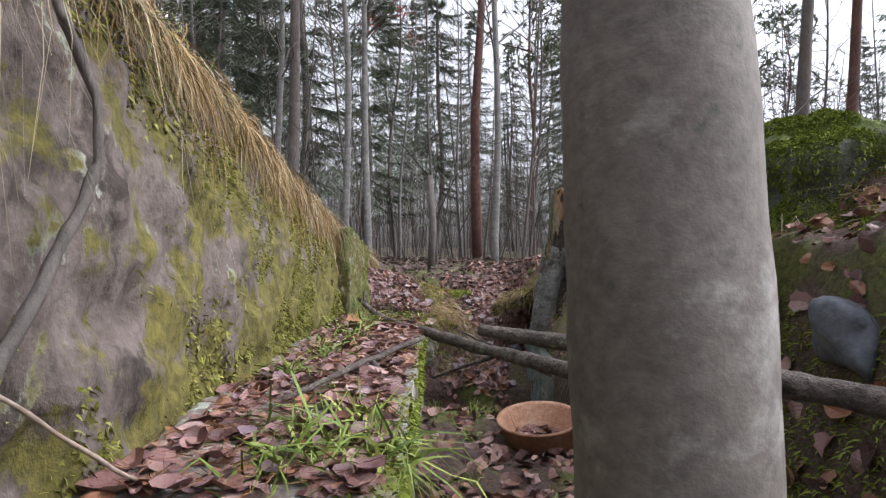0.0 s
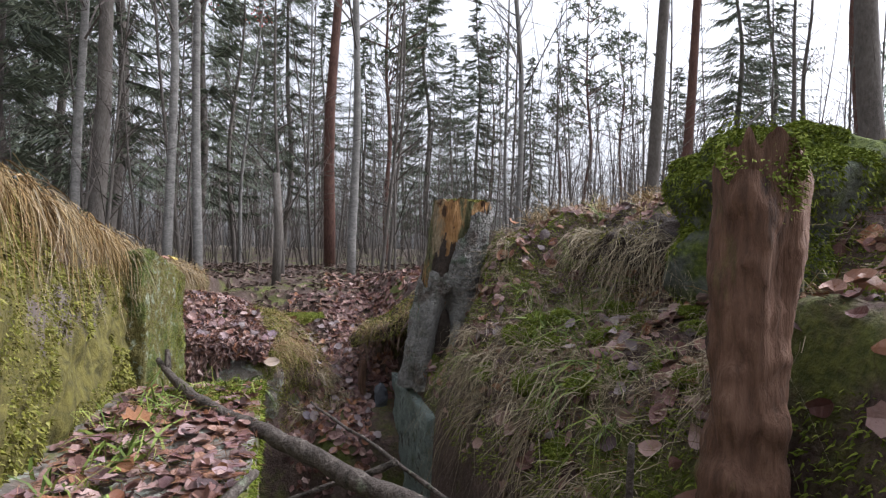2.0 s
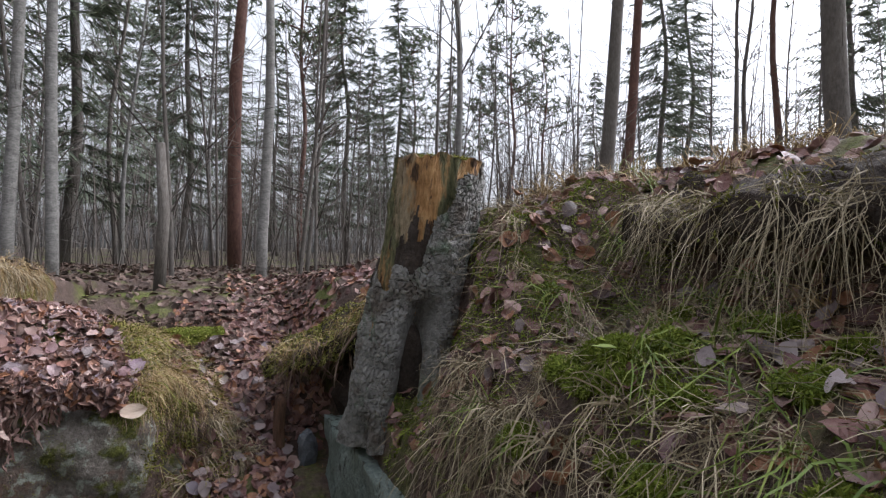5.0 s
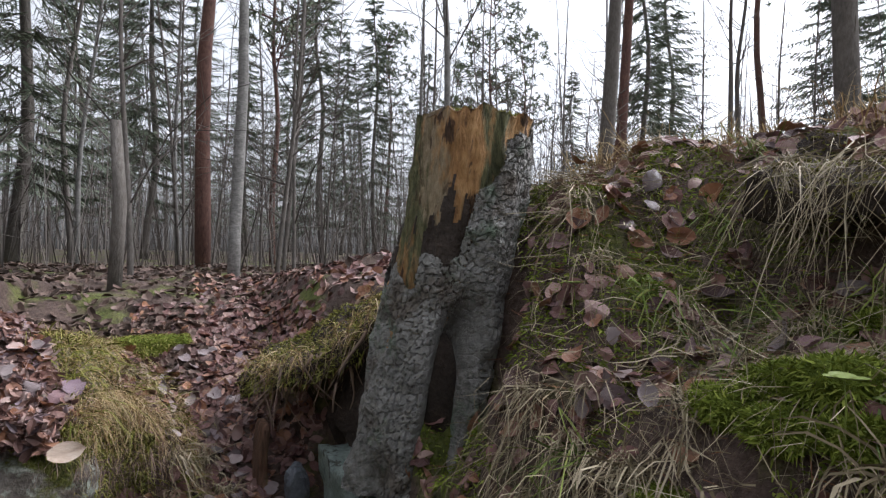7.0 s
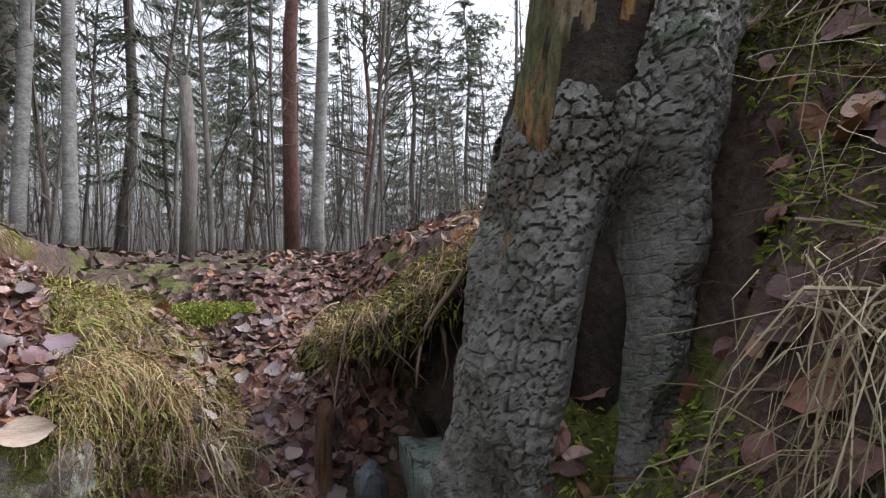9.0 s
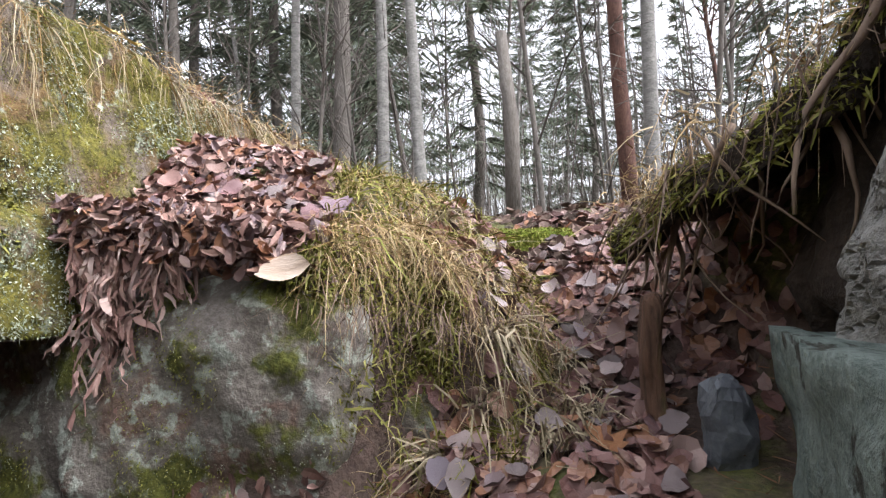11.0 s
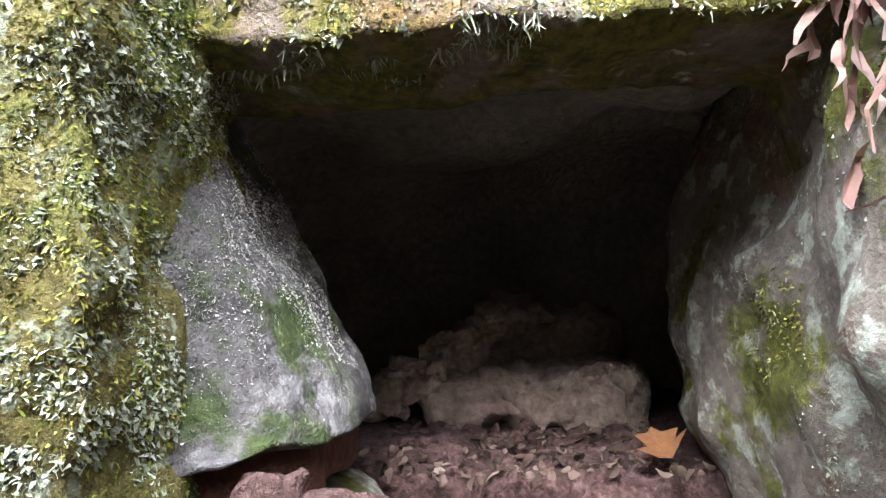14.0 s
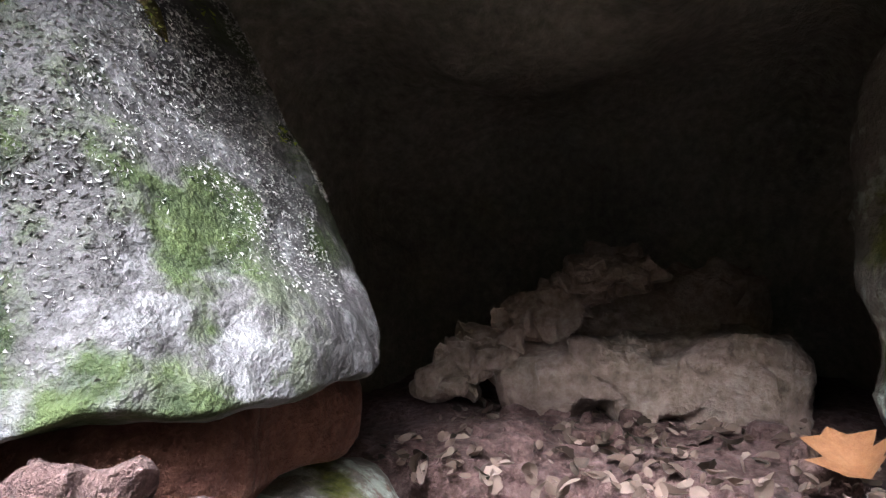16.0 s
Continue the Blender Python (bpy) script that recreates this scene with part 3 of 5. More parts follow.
for k in range(30):
    c = (rng.uniform(-1.75, -1.38), rng.uniform(4.65, 5.2), -0.265)
    v, f = rock(c, rng.uniform(0.02, 0.07, 3), 3.5, 14, 0.012, (4, 4, 3), 100 + k)
    thing("stone", mesh("stone", v, f, m_cave_soil, False), "small stone on the cave floor", "stone", group="stones in the cave")


def fold_slab(u):
    p = np.stack([0.78 + u[:, 0] * 0.25, 4.2 + u[:, 1] * 1.15, -1.0 + u[:, 2] * 1.31], 1)
    return shake(shake(p, 3, 0.014, 2, 71), 10, 0.014, 4, 72)


thing("wall_east", mesh("wall_east", *box_skin(8, 40, 50, fold_slab), m_slab), "upright green-grey concrete slab under the stump", "wall", "structure")
v, f = rock((1.93, 2.74, 1.16), (0.9, 0.7, 1.12), 7, 3.0, 0.07, (46, 40, 56), 81)
# beds of the stone, stepping in and out
bed = 0.045 * np.sin(v[:, 2] * 17 + 1.5 * vnoise(v, 2.5, 83)) + 0.03 * vnoise(v * [1, 1, 2.5], 7, 84)
v = v + (bed + 0.03 * fbm(v, 8, 2, 85))[:, None] * unit((v - [1.93, 2.74, 1.16]) * [1, 1, 0.2])
moss_boulder_skin = (v, f)
thing("moss_boulder", mesh("moss_boulder", v, f, m_moss_rock), "boulder covered in thick green moss", "rock")

# ---- stumps, near trunk, logs ----
def bole(foot, head, r_foot, r_head, rows, sides, ridge, seed, dents=(), power=1.5):
    """A standing stem as a grid of rows x sides, fluted by ridge and pressed in at dents (angle, height, half width, half height, depth)."""
    s = np.linspace(0, 1, rows)[:, None]
    t = (np.arange(sides) / sides * 2 * np.pi)[None]
    c = np.array(foot)[None] * (1 - s) + np.array(head)[None] * s
    r = r_head + (r_foot - r_head) * (1 - s) ** power + 0 * t
    p = np.stack([c[:, 0:1] + np.cos(t) * r, c[:, 1:2] + np.sin(t) * r, c[:, 2:3] + 0 * t], 2).reshape(-1, 3)
    q = p * np.array([1, 1, 0.25])
    r = r.ravel() * (1 + ridge * fbm(q, 9, 3, seed) + 0.5 * ridge * fbm(p, 14, 3, seed + 3))
    ang, z = np.tile(t.ravel(), rows), p[:, 2]
    for a, h, wa, wh, depth in dents:
        da = np.abs((ang - radians(a) + np.pi) % (2 * np.pi) - np.pi)
        r = r - depth * np.exp(-(da / radians(wa)) ** 4 - ((z - h) / wh) ** 4)
    cc = np.repeat(c, sides, 0)
    return np.stack([cc[:, 0] + np.cos(ang) * r, cc[:, 1] + np.sin(ang) * r, z], 1), ang, z


def plates(u, w, wide, tall, seed):
    """How far a point of a surface (u, w) lies from the seams of a field of uneven plates; 0 in a seam."""
    q = np.stack([u / wide, w / tall], 1)
    i = np.floor(q)
    d1, d2 = np.full(len(q), 9.0), np.full(len(q), 9.0)
    for dx in (-1, 0, 1):
        for dy in (-1, 0, 1):
            cx, cy = i[:, 0] + dx, i[:, 1] + dy
            px, py = cx + 0.5 + 0.42 * lattice(cx, cy, cx * 0, seed), cy + 0.5 + 0.42 * lattice(cx, cy, cx * 0, seed + 1)
            d = np.hypot(q[:, 0] - px, q[:, 1] - py)
            d2 = np.minimum(d2, np.maximum(d1, d))
            d1 = np.minimum(d1, d)
    return d2 - d1


S_FOOT, S_HEAD = (0.935, 4.73, 0.36), (1.095, 4.6, 1.6)
stump = thing("tree_stump", None, "old sawn tree stump with grey cracked bark and rotten orange wood", "tree stump")
dents = ((-97, 0.72, 19, 0.24, 0.17), (-150, 0.35, 14, 0.14, 0.05))
wv, wa, wz = bole(S_FOOT, S_HEAD, 0.2, 0.186, 150, 160, 0.07, 90, dents)
groove = 0.011 * fbm(np.stack([wa * 9, wz * 5, 0 * wa], 1), 1.0, 3, 94)
wv[:, 0] += np.cos(wa) * groove
wv[:, 1] += np.sin(wa) * groove
wv[:, 2] += np.where(wz > 1.5, 0.022 * vnoise(np.stack([wa * 4, 0 * wa, 0 * wa], 1), 1.5, 5) * smooth(1.5, 1.6, wz), 0)
wq = quads(150, 160, True)
wf = wq[(wz > 0.6)[wq].all(1)].tolist() + [list(range(149 * 160, 150 * 160))]
part("exposed_wood", mesh("exposed_wood", wv, wf, m_rot), stump, "crumbling orange brown rotten wood")
cv, ca, cz_ = wv + 0.007 * np.stack([np.cos(wa), np.sin(wa), 0 * wa], 1), wa, wz
char = np.abs((ca - radians(-128) + np.pi) % (2 * np.pi) - np.pi) / 0.6 + np.abs(cz_ - 1.17) / 0.26 + 0.5 * fbm(np.stack([ca * 4, cz_ * 5, 0 * ca], 1), 1.6, 3, 96) < 1.0
part("charred_wood", mesh("charred_wood", cv, wq[char[wq].all(1)], m_snag_dark), stump, "black charred rotten wood")
bv, ba, bz = bole(S_FOOT, S_HEAD, 0.226, 0.206, 330, 300, 0.09, 92, dents)
wob = 0.013 * np.stack([fbm(bv, 16, 2, 97), fbm(bv, 16, 2, 98)], 1)
seam = plates(ba * 0.21 + wob[:, 0], bz + wob[:, 1], 0.021, 0.031, 99)
relief = -0.01 * (1 - smooth(0.03, 0.13, seam)) + 0.003 * fbm(bv, 45, 3, 91)
bv[:, 0] += np.cos(ba) * relief
bv[:, 1] += np.sin(ba) * relief
turn = np.cos(ba - radians(-165))
lower = 0.35
upper = 1.1 + 0.46 * (1 - smooth(0.0, 0.85, turn)) + 0.09 * vnoise(bv * [1, 1, 0.4], 16, 33) + 0.03 * vnoise(bv, 40, 34)
bf = quads(330, 300, True)
bf = bf[((bz < upper) & (bz > lower))[bf].all(1)]
bf = bf.tolist() + [list(range(299, -1, -1))]
part("bark", mesh("bark", bv, bf, m_bark_stump, False), stump, "grey deeply cracked bark")
shard = tube([[0.88, 4.72, 0.9], [0.865, 4.72, 1.05], [0.87, 4.715, 1.17]], [0.03, 0.028, 0.012], 10, 0.5, 20, 12)
# near-black body in the dent, painting the cavity's shade
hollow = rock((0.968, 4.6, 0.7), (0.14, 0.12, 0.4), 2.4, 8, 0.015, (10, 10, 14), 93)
part("hollow", mesh("hollow", *hollow, m_snag_dark), stump, "dark plug standing in for the shade in the hollow between the roots")
part("bark_shard", mesh("bark_shard", *shard, m_snag_dark), stump, "black rotten bark shard")

snag = thing("decayed_snag", None, "tall decayed brown stump with splintered mossy top", "tree stump")
nv, na, nz = bole((0.99, 2.06, 0.2), (1.02, 2.03, 1.5), 0.16, 0.085, 90, 90, 0.3, 95, ((-130, 0.5, 26, 0.16, 0.11), (-95, 1.25, 20, 0.25, 0.03)), 2.2)
lift = (nz - 0.2) / 1.3
nv[:, 2] += lift ** 3 * (0.07 * np.sin(na * 1 + 0.6) + 0.035 * vnoise(np.stack([na * 3, 0 * na, 0 * na], 1), 1.2, 4))
part("shell", mesh("shell", nv, quads(90, 90, True), m_snag), snag)
part("heartwood", mesh("heartwood", *tube([[0.99, 2.06, 0.2], [1.01, 2.04, 0.9], [1.02, 2.03, 1.42]], [0.11, 0.06, 0.055], 16, 0.3, 10, 4), m_snag_dark), snag, "dark crumbled heartwood")
# another near-black body, painted shade for the dent at the snag's foot
part("hollow", mesh("hollow", *rock((0.965, 1.94, 0.6), (0.13, 0.1, 0.34), 2.4, 8, 0.02, (10, 10, 14), 97), m_snag_dark), snag, "black plug standing in for the shade in the hollow at the foot")
s = np.linspace(0, 1, 80)
axis = np.stack([0.26 - 0.045 * s + 0.02 * np.sin(3 * s), 0.67 + 0 * s, -0.05 + 5.0 * s], 1)
axis[:, 0] = table(axis[:, 2], (0, 0.29), (0.7, 0.275), (1.125, 0.26), (1.6, 0.235), (5, 0.1))
v, f = tube(axis, table(axis[:, 2], (0, 0.14), (0.7, 0.118), (1.6, 0.1), (5, 0.06)), 48, 0.05, 6, 99)
near_tree = thing("alder_tree", None, "smooth grey-barked tree standing in the trench", "tree")
part("trunk", mesh("trunk", v, f, m_bark_beech), near_tree)
for a, z, r in ((-110, 1.12, 0.008), (-60, 1.1, 0.012), (-150, 0.92, 0.008)):
    cx_ = float(np.interp(z, axis[:, 2], axis[:, 0])) + 0.104 * math.cos(radians(a))
    kv, kf = rock((cx_, 0.67 + 0.104 * math.sin(radians(a)), z), (r, r, 1.3 * r), 2, 30, 0.003, (6, 6, 6), 7)
    part("knot", mesh("knot", kv, kf, m_bark_beech), near_tree)


def branch_tube(points, radii, seed):
    """A bent branch through a few points."""
    p = np.array(points, float)
    k = np.linspace(0, len(p) - 1, 14 * len(p))
    q = np.stack([np.interp(k, range(len(p)), p[:, i]) for i in range(3)], 1)
    q = q + 0.012 * np.stack([vnoise(q, 5, seed + i) for i in range(3)], 1)
    return tube(q, np.interp(k, range(len(p)), radii), 14, 0.22, 16, seed)


v, f = branch_tube([(-0.503, 3.42, 0.835), (-0.42, 3.3, 0.775), (-0.33, 3.17, 0.73), (0.0, 2.66, 0.715), (0.3, 2.13, 0.711), (0.56, 1.66, 0.71), (0.7, 1.44, 0.74)], (0.009, 0.015, 0.021, 0.025, 0.027, 0.028, 0.026), 111)
thing("fallen_log", mesh("fallen_log", v, f, m_log), "long brown dead branch fallen across the trench", "log")
v, f = branch_tube([(0.104, 1.626, 0.894), (0.4, 1.43, 0.868), (0.7, 1.23, 0.842), (1.18, 0.92, 0.8)], (0.018, 0.024, 0.029, 0.036), 113)
thing("fallen_log", mesh("fallen_log", v, f, m_log), "grey broken log resting on the bank across the trench", "log")


# ---- trees of the forest ----
EYE_POINT = np.array([0.055, 1.7])


def at(bearing, d):
    a = radians(bearing)
    return EYE_POINT[0] + d * math.sin(a), EYE_POINT[1] + d * math.cos(a)


def trunk_tube(h, r, lean, seed, sides=8):
    n = 14
    z = np.linspace(0, h, n)
    p = np.stack([lean * z + 0.11 * h / 6 * vnoise(np.stack([z, z * 0, z * 0], 1), 0.35, seed), 0.11 * h / 6 * vnoise(np.stack([z * 0, z, z * 0], 1), 0.3, seed + 1), z - 0.3], 1)
    return p, tube(p, r * (1 - 0.85 * (z / h)) + 0.004, sides, 0.06, 3, seed)


def spruce(h, seed, mat_needle):
    r = np.random.default_rng(seed)
    _, (tv, tf) = trunk_tube(h, 0.009 * h, 0.0, seed)
    n = 250
    z = h * (0.1 + 0.89 * r.random(n) ** 0.85)
    a = r.uniform(0, 2 * np.pi, n)
    reach = (0.2 * h * (1 - z / h) ** 0.75 + 0.1) * r.uniform(0.45, 1.15, n) * (0.6 + 0.4 * np.minimum(1, z / (0.3 * h)))
    out = np.stack([np.cos(a), np.sin(a), 0 * a], 1)
    side = np.stack([-np.sin(a), np.cos(a), 0 * a], 1)
    verts = []
    for s in np.linspace(0.12, 1, 12):
        c = out * (reach * s)[:, None]
        c[:, 2] = z + reach * (-0.5 * s + 0.28 * s * s)
        for sg in (-1, 1):
            for _ in range(2):
                w = (0.2 * reach * (1.15 - s) + 0.13) * r.uniform(0.6, 1.3, n)
                tip = c + out * (w * r.uniform(0.2, 0.9, n))[:, None] + side * (sg * w * r.uniform(0.3, 1, n))[:, None]
                tip[:, 2] -= w * r.uniform(0.1, 0.9, n)
                t2 = out * r.uniform(0.008, 0.022, n)[:, None] + np.array([0, 0, 0.01])
                verts.append(np.stack([c - t2, c + t2, tip], 1))
    v = np.concatenate(verts).reshape(-1, 3)
    return (tv, tf), (v, np.arange(len(v)).reshape(-1, 3))


def pine(h, seed):
    r = np.random.default_rng(seed)
    _, (tv, tf) = trunk_tube(h, 0.008 * h, 0.0, seed, 10)
    pieces, verts, faces, n = [(tv, tf)], [], [], 0
    for _ in range(34):
        z = h * r.uniform(0.5, 1.0)
        a = r.uniform(0, 2 * np.pi)
        L = h * 0.17 * (1.25 - z / h) * r.uniform(0.6, 1.3) + 0.3
        b = np.array([math.cos(a) * L, math.sin(a) * L, z + 0.25 * L])
        pieces.append(tube([[0, 0, z - 0.3], (b + [0, 0, z]) / 2 - [0, 0, 0.12], b], [0.03, 0.02, 0.008], 4))
        for _ in range(9):
            c = b * [0.85, 0.85, 1] + r.normal(size=3) * [0.28 * L + 0.1, 0.28 * L + 0.1, 0.16]
            for _ in range(9):
                d = r.normal(size=3)
                d = d / np.linalg.norm(d) * r.uniform(0.18, 0.4)
                w = np.cross(d, r.normal(size=3))
                w = w / np.linalg.norm(w) * 0.035
                verts += [c - w, c + w, c + d]
                faces.append([n, n + 1, n + 2])
                n += 3
    return join(pieces), (np.array(verts), faces)


def bare(h, r0, lean, seed, twigs=26, low=0.25):
    r = np.random.default_rng(seed)
    axis, (tv, tf) = trunk_tube(h, r0, lean, seed, 8)
    pieces = []
    for _ in range(twigs):
        k = r.uniform(low, 0.98)
        z = k * h
        o = np.array([np.interp(z, axis[:, 2], axis[:, 0]), np.interp(z, axis[:, 2], axis[:, 1]), z])
        a = r.uniform(0, 2 * np.pi)
        L = h * 0.16 * (1.2 - k) * r.uniform(0.5, 1.4)
        d = np.array([math.cos(a) * 0.75, math.sin(a) * 0.75, r.uniform(0.35, 1.0)])
        e = o + d * L
        m_ = (o + e) / 2 + r.normal(size=3) * 0.06 * L
        w = r0 * 0.28 * (1.1 - k) + 0.004
        pieces.append(tube([o, m_, e], [w, w * 0.7, w * 0.25], 3))
        for _ in range(4):
            q = o + (e - o) * r.uniform(0.3, 1)
            pieces.append(tube([q, q + (d + r.normal(size=3) * 0.7) * L * 0.35], [w * 0.45, w * 0.15], 3))
    return (tv, tf), join(pieces)


def tree(name, wood, crown, m_wood, m_crown, label, group, crown_name="crown"):
    ob = thing(name, None, label, "tree", group=group)
    part("trunk", mesh("trunk", *wood, m_wood), ob)
    tagged(part(crown_name, mesh(crown_name, *crown, m_crown, False), ob), kind="stuff")
    return ob


def plant(ob, x, y, turn, size=1.0, first=False):
    z = float(ground_height(np.array([x]), np.array([y]))[0])
    m = pose(x, y, z, 0, 0, turn)
    if first:
        ob.matrix_basis = m @ Matrix.Scale(size, 4)
        return ob
    c = copy_thing(ob, m)
    c.scale = (size, size, size)
    return c


def place_kind(protos, spots):
    used = set()
    for k, (x, y, size) in enumerate(spots):
        ob = protos[k % len(protos)]
        plant(ob, x, y, (k * 137) % 360, size, ob.name not in used)
        used.add(ob.name)


spruces = [tree("spruce_tree", *spruce(13, 200 + k, None), m_trunk, m_needle, "tall dark green spruce tree in the forest", "spruce trees") for k in range(4)]
pines = [tree("pine_tree", *pine(14, 220 + k), m_pine_bark, m_pine_needle, "tall pine tree with reddish bark and sparse crown", "pine trees") for k in range(3)]
birches = [tree("birch_tree", *bare(10, 0.062, 0.045 * (k - 0.6), 240 + k, 30, 0.3), m_birch, m_twig, "leafless pale-barked birch tree", "birch trees", "crown") for k in range(3)]
saplings = [tree("bare_sapling", *bare(7, 0.026, 0.045 * (k - 2), 260 + k, 36, 0.1), m_trunk, m_twig, "thin leafless sapling in the forest", "bare saplings", "crown") for k in range(5)]
darks = [tree("dark_tree", *bare(14, 0.14, 0.0, 280 + k, 26, 0.45), m_trunk, m_twig, "tall dark bare trunk in the forest", "dark trees", "crown") for k in range(2)]


def spots(*rows):
    return [(*at(b, d), s) for b, d, s in rows]


place_kind(spruces, spots((13.4, 22, 1.0), (18.6, 25, 0.95), (-0.8, 21, 1.05), (43.6, 20, 0.95), (-8.5, 13.5, 1.0), (-16, 11.5, 1.0), (-24, 12, 1.0), (-20, 17, 1.1), (-6, 26, 1.0), (7, 28, 0.85), (16, 31, 0.9),
                          (3, 32, 1.1), (-28, 15, 1.1), (-36, 14, 1.1), (-31, 13, 1.0), (-22, 19, 1.2), (-40, 12, 1.0), (66, 15, 0.8), (58, 17, 0.8), (46, 24, 1.0), (62, 20, 0.9), (24, 36, 1.0), (-3, 33, 1.2), (11, 36, 1.1), (-46, 18, 1.1), (-56, 16, 1.0), (-25, 24, 1.0), (38, 34, 0.8)))
place_kind(pines, spots((4.8, 10, 1.0), (39.8, 12, 1.0), (30, 25, 0.85), (33, 27, 0.75), (20, 28, 0.8), (27, 33, 0.8), (52, 18, 1.0), (-20, 20, 1.1), (9.5, 20, 0.9)))
place_kind(birches, spots((6.6, 7.4, 1.0), (-9, 7.6, 1.0), (-13, 7.75, 1.0), (23.7, 10, 1.05), (22.5, 12.5, 0.8), (-21, 8.5, 1.0), (-27, 11, 0.8), (1.5, 14, 0.8), (-5.5, 12, 0.7)))
place_kind(darks, spots((37.4, 9, 0.8), (-18, 9.5, 0.95), (55, 9, 1.15), (48.5, 12, 0.45), (50, 12.5, 0.45), (-31, 11, 0.7)))
sap = []
while len(sap) < 190:
    b, d = rng.uniform(-45, 62), rng.uniform(7.5, 26)
    if b > 25 and d < 11:
        continue
    sap.append((b, d, rng.uniform(0.5, 1.1)))
place_kind(saplings, spots(*sap))


rowan = tree("rowan_tree", *bare(8.5, 0.05, 0.02, 290, 40, 0.35), m_trunk, m_twig, "leafless rowan tree with clusters of red berries", "rowan trees", "crown")
plant(rowan, *at(-6, 13), 0, 1.0, True)
p = np.concatenate([np.array(c) + rng.normal(0, 0.13, (60, 3)) for c in ((0.3, -0.5, 6.1), (-0.5, -0.3, 5.9), (0.0, -0.4, 6.6), (0.6, -0.2, 5.6))])
berry = rock((0, 0, 0), (1, 1, 1), 2, 1, 0, (2, 2, 2), 1)
v, f = strew(berry[0], berry[1], p, *(np.tile(e, (len(p), 1)) * 0.03 for e in np.eye(3)))
tagged(part("berries", mesh("berries", v, f, m_berry), rowan, "bright red berries"), kind="stuff")


# brushwood and far woods, too many to count
def ring_points(n, b0, b1, d0, d1):
    b, d = np.radians(rng.uniform(b0, b1, n)), np.sqrt(rng.uniform(d0 * d0, d1 * d1, n))
    x, y = EYE_POINT[0] + d * np.sin(b), EYE_POINT[1] + d * np.cos(b)
    return np.stack([x, y, ground_height(x, y) - 0.05], 1)


p = ring_points(4200, -60, 75, 8.5, 30)
tall = rng.uniform(0.8, 3.6, len(p))
lean = np.array([0, 0, 1.0]) + 0.17 * rng.normal(size=p.shape)
v1 = blades(p, lean, tall, rng.uniform(0.01, 0.024, len(p)), rng.uniform(-0.05, 0.15, len(p)), 3)
k = rng.integers(0, len(p), 15000)
q = p[k] + unit(lean[k]) * (tall[k] * rng.uniform(0.25, 0.95, 15000))[:, None]
v2 = blades(q, rng.normal(size=q.shape) + [0, 0, 0.9], rng.uniform(0.15, 0.75, 15000), rng.uniform(0.005, 0.011, 15000), rng.uniform(-0.3, 0.2, 15000), 2)
v, f = join([v1, v2])
thing("brushwood", mesh("brushwood", v, f, m_twig, False), "thin leafless grey brushwood between the trees", "brushwood", "stuff")
p = ring_points(1900, -180, 180, 28, 60)
v1 = blades(p, np.array([0, 0, 1.0]) + 0.06 * rng.normal(size=p.shape), rng.uniform(4, 12, len(p)), rng.uniform(0.05, 0.16, len(p)), 0 * p[:, 0], 3)
q = p[rng.integers(0, len(p), 16000)] + np.stack([rng.normal(0, 0.7, 16000), rng.normal(0, 0.7, 16000), rng.uniform(0.3, 8, 16000)], 1)
v2 = blades(q, rng.normal(size=q.shape) + [0, 0, 0.5], rng.uniform(0.5, 1.8, 16000), rng.uniform(0.02, 0.06, 16000), rng.uniform(-0.2, 0.4, 16000), 2)
thing("distant_woods", mesh("distant_woods", *join([v1, v2]), m_hazed_twig, False), "leafless woods far behind the trees, with haze in their grey colour", "woods", "stuff")


# ---- litter, grass, moss ----
def normals_of(x, y):
    e = 0.02
    dx = (ground_height(x + e, y) - ground_height(x - e, y)) / (2 * e)
    dy = (ground_height(x, y + e) - ground_height(x, y - e)) / (2 * e)
    return unit(np.stack([-dx, -dy, np.ones_like(dx)], 1))


def leaf_form(curl, fold, twist, lobes=0.0, nu=7):
    """A fallen leaf 1 long as a 3 x 7 grid with a pointed tip."""
    v = []
    for i in range(nu):
        s = i / (nu - 1)
        w = 0.5 * math.sin(math.pi * min(1, s * 0.93 + 0.07)) ** 0.65 * (1.12 - 0.35 * s) * (1 + lobes * (-1) ** i)
        for k in (-1, 0, 1):
            v.append((s - 0.5, k * w, curl * (s - 0.5) ** 2 + fold * abs(k) * w + twist * k * w * (s - 0.5)))
    f = [(i * 3 + k, i * 3 + k + 1, i * 3 + k + 4, i * 3 + k + 3) for i in range(nu - 1) for k in (0, 1)]
    return np.array(v), np.array(f)


FORMS = [leaf_form(0.45, 0.22, 0.4), leaf_form(-0.6, -0.2, 0.5), leaf_form(0.8, 0.4, -0.6), leaf_form(0.25, -0.35, 0.7), leaf_form(-0.35, 0.3, 0.3, 0.12)]
FAR_FORMS = [leaf_form(0.5, 0.25, 0.4, 0, 4), leaf_form(-0.6, -0.2, 0.5, 0, 4), leaf_form(0.9, 0.5, -0.6, 0, 4)]


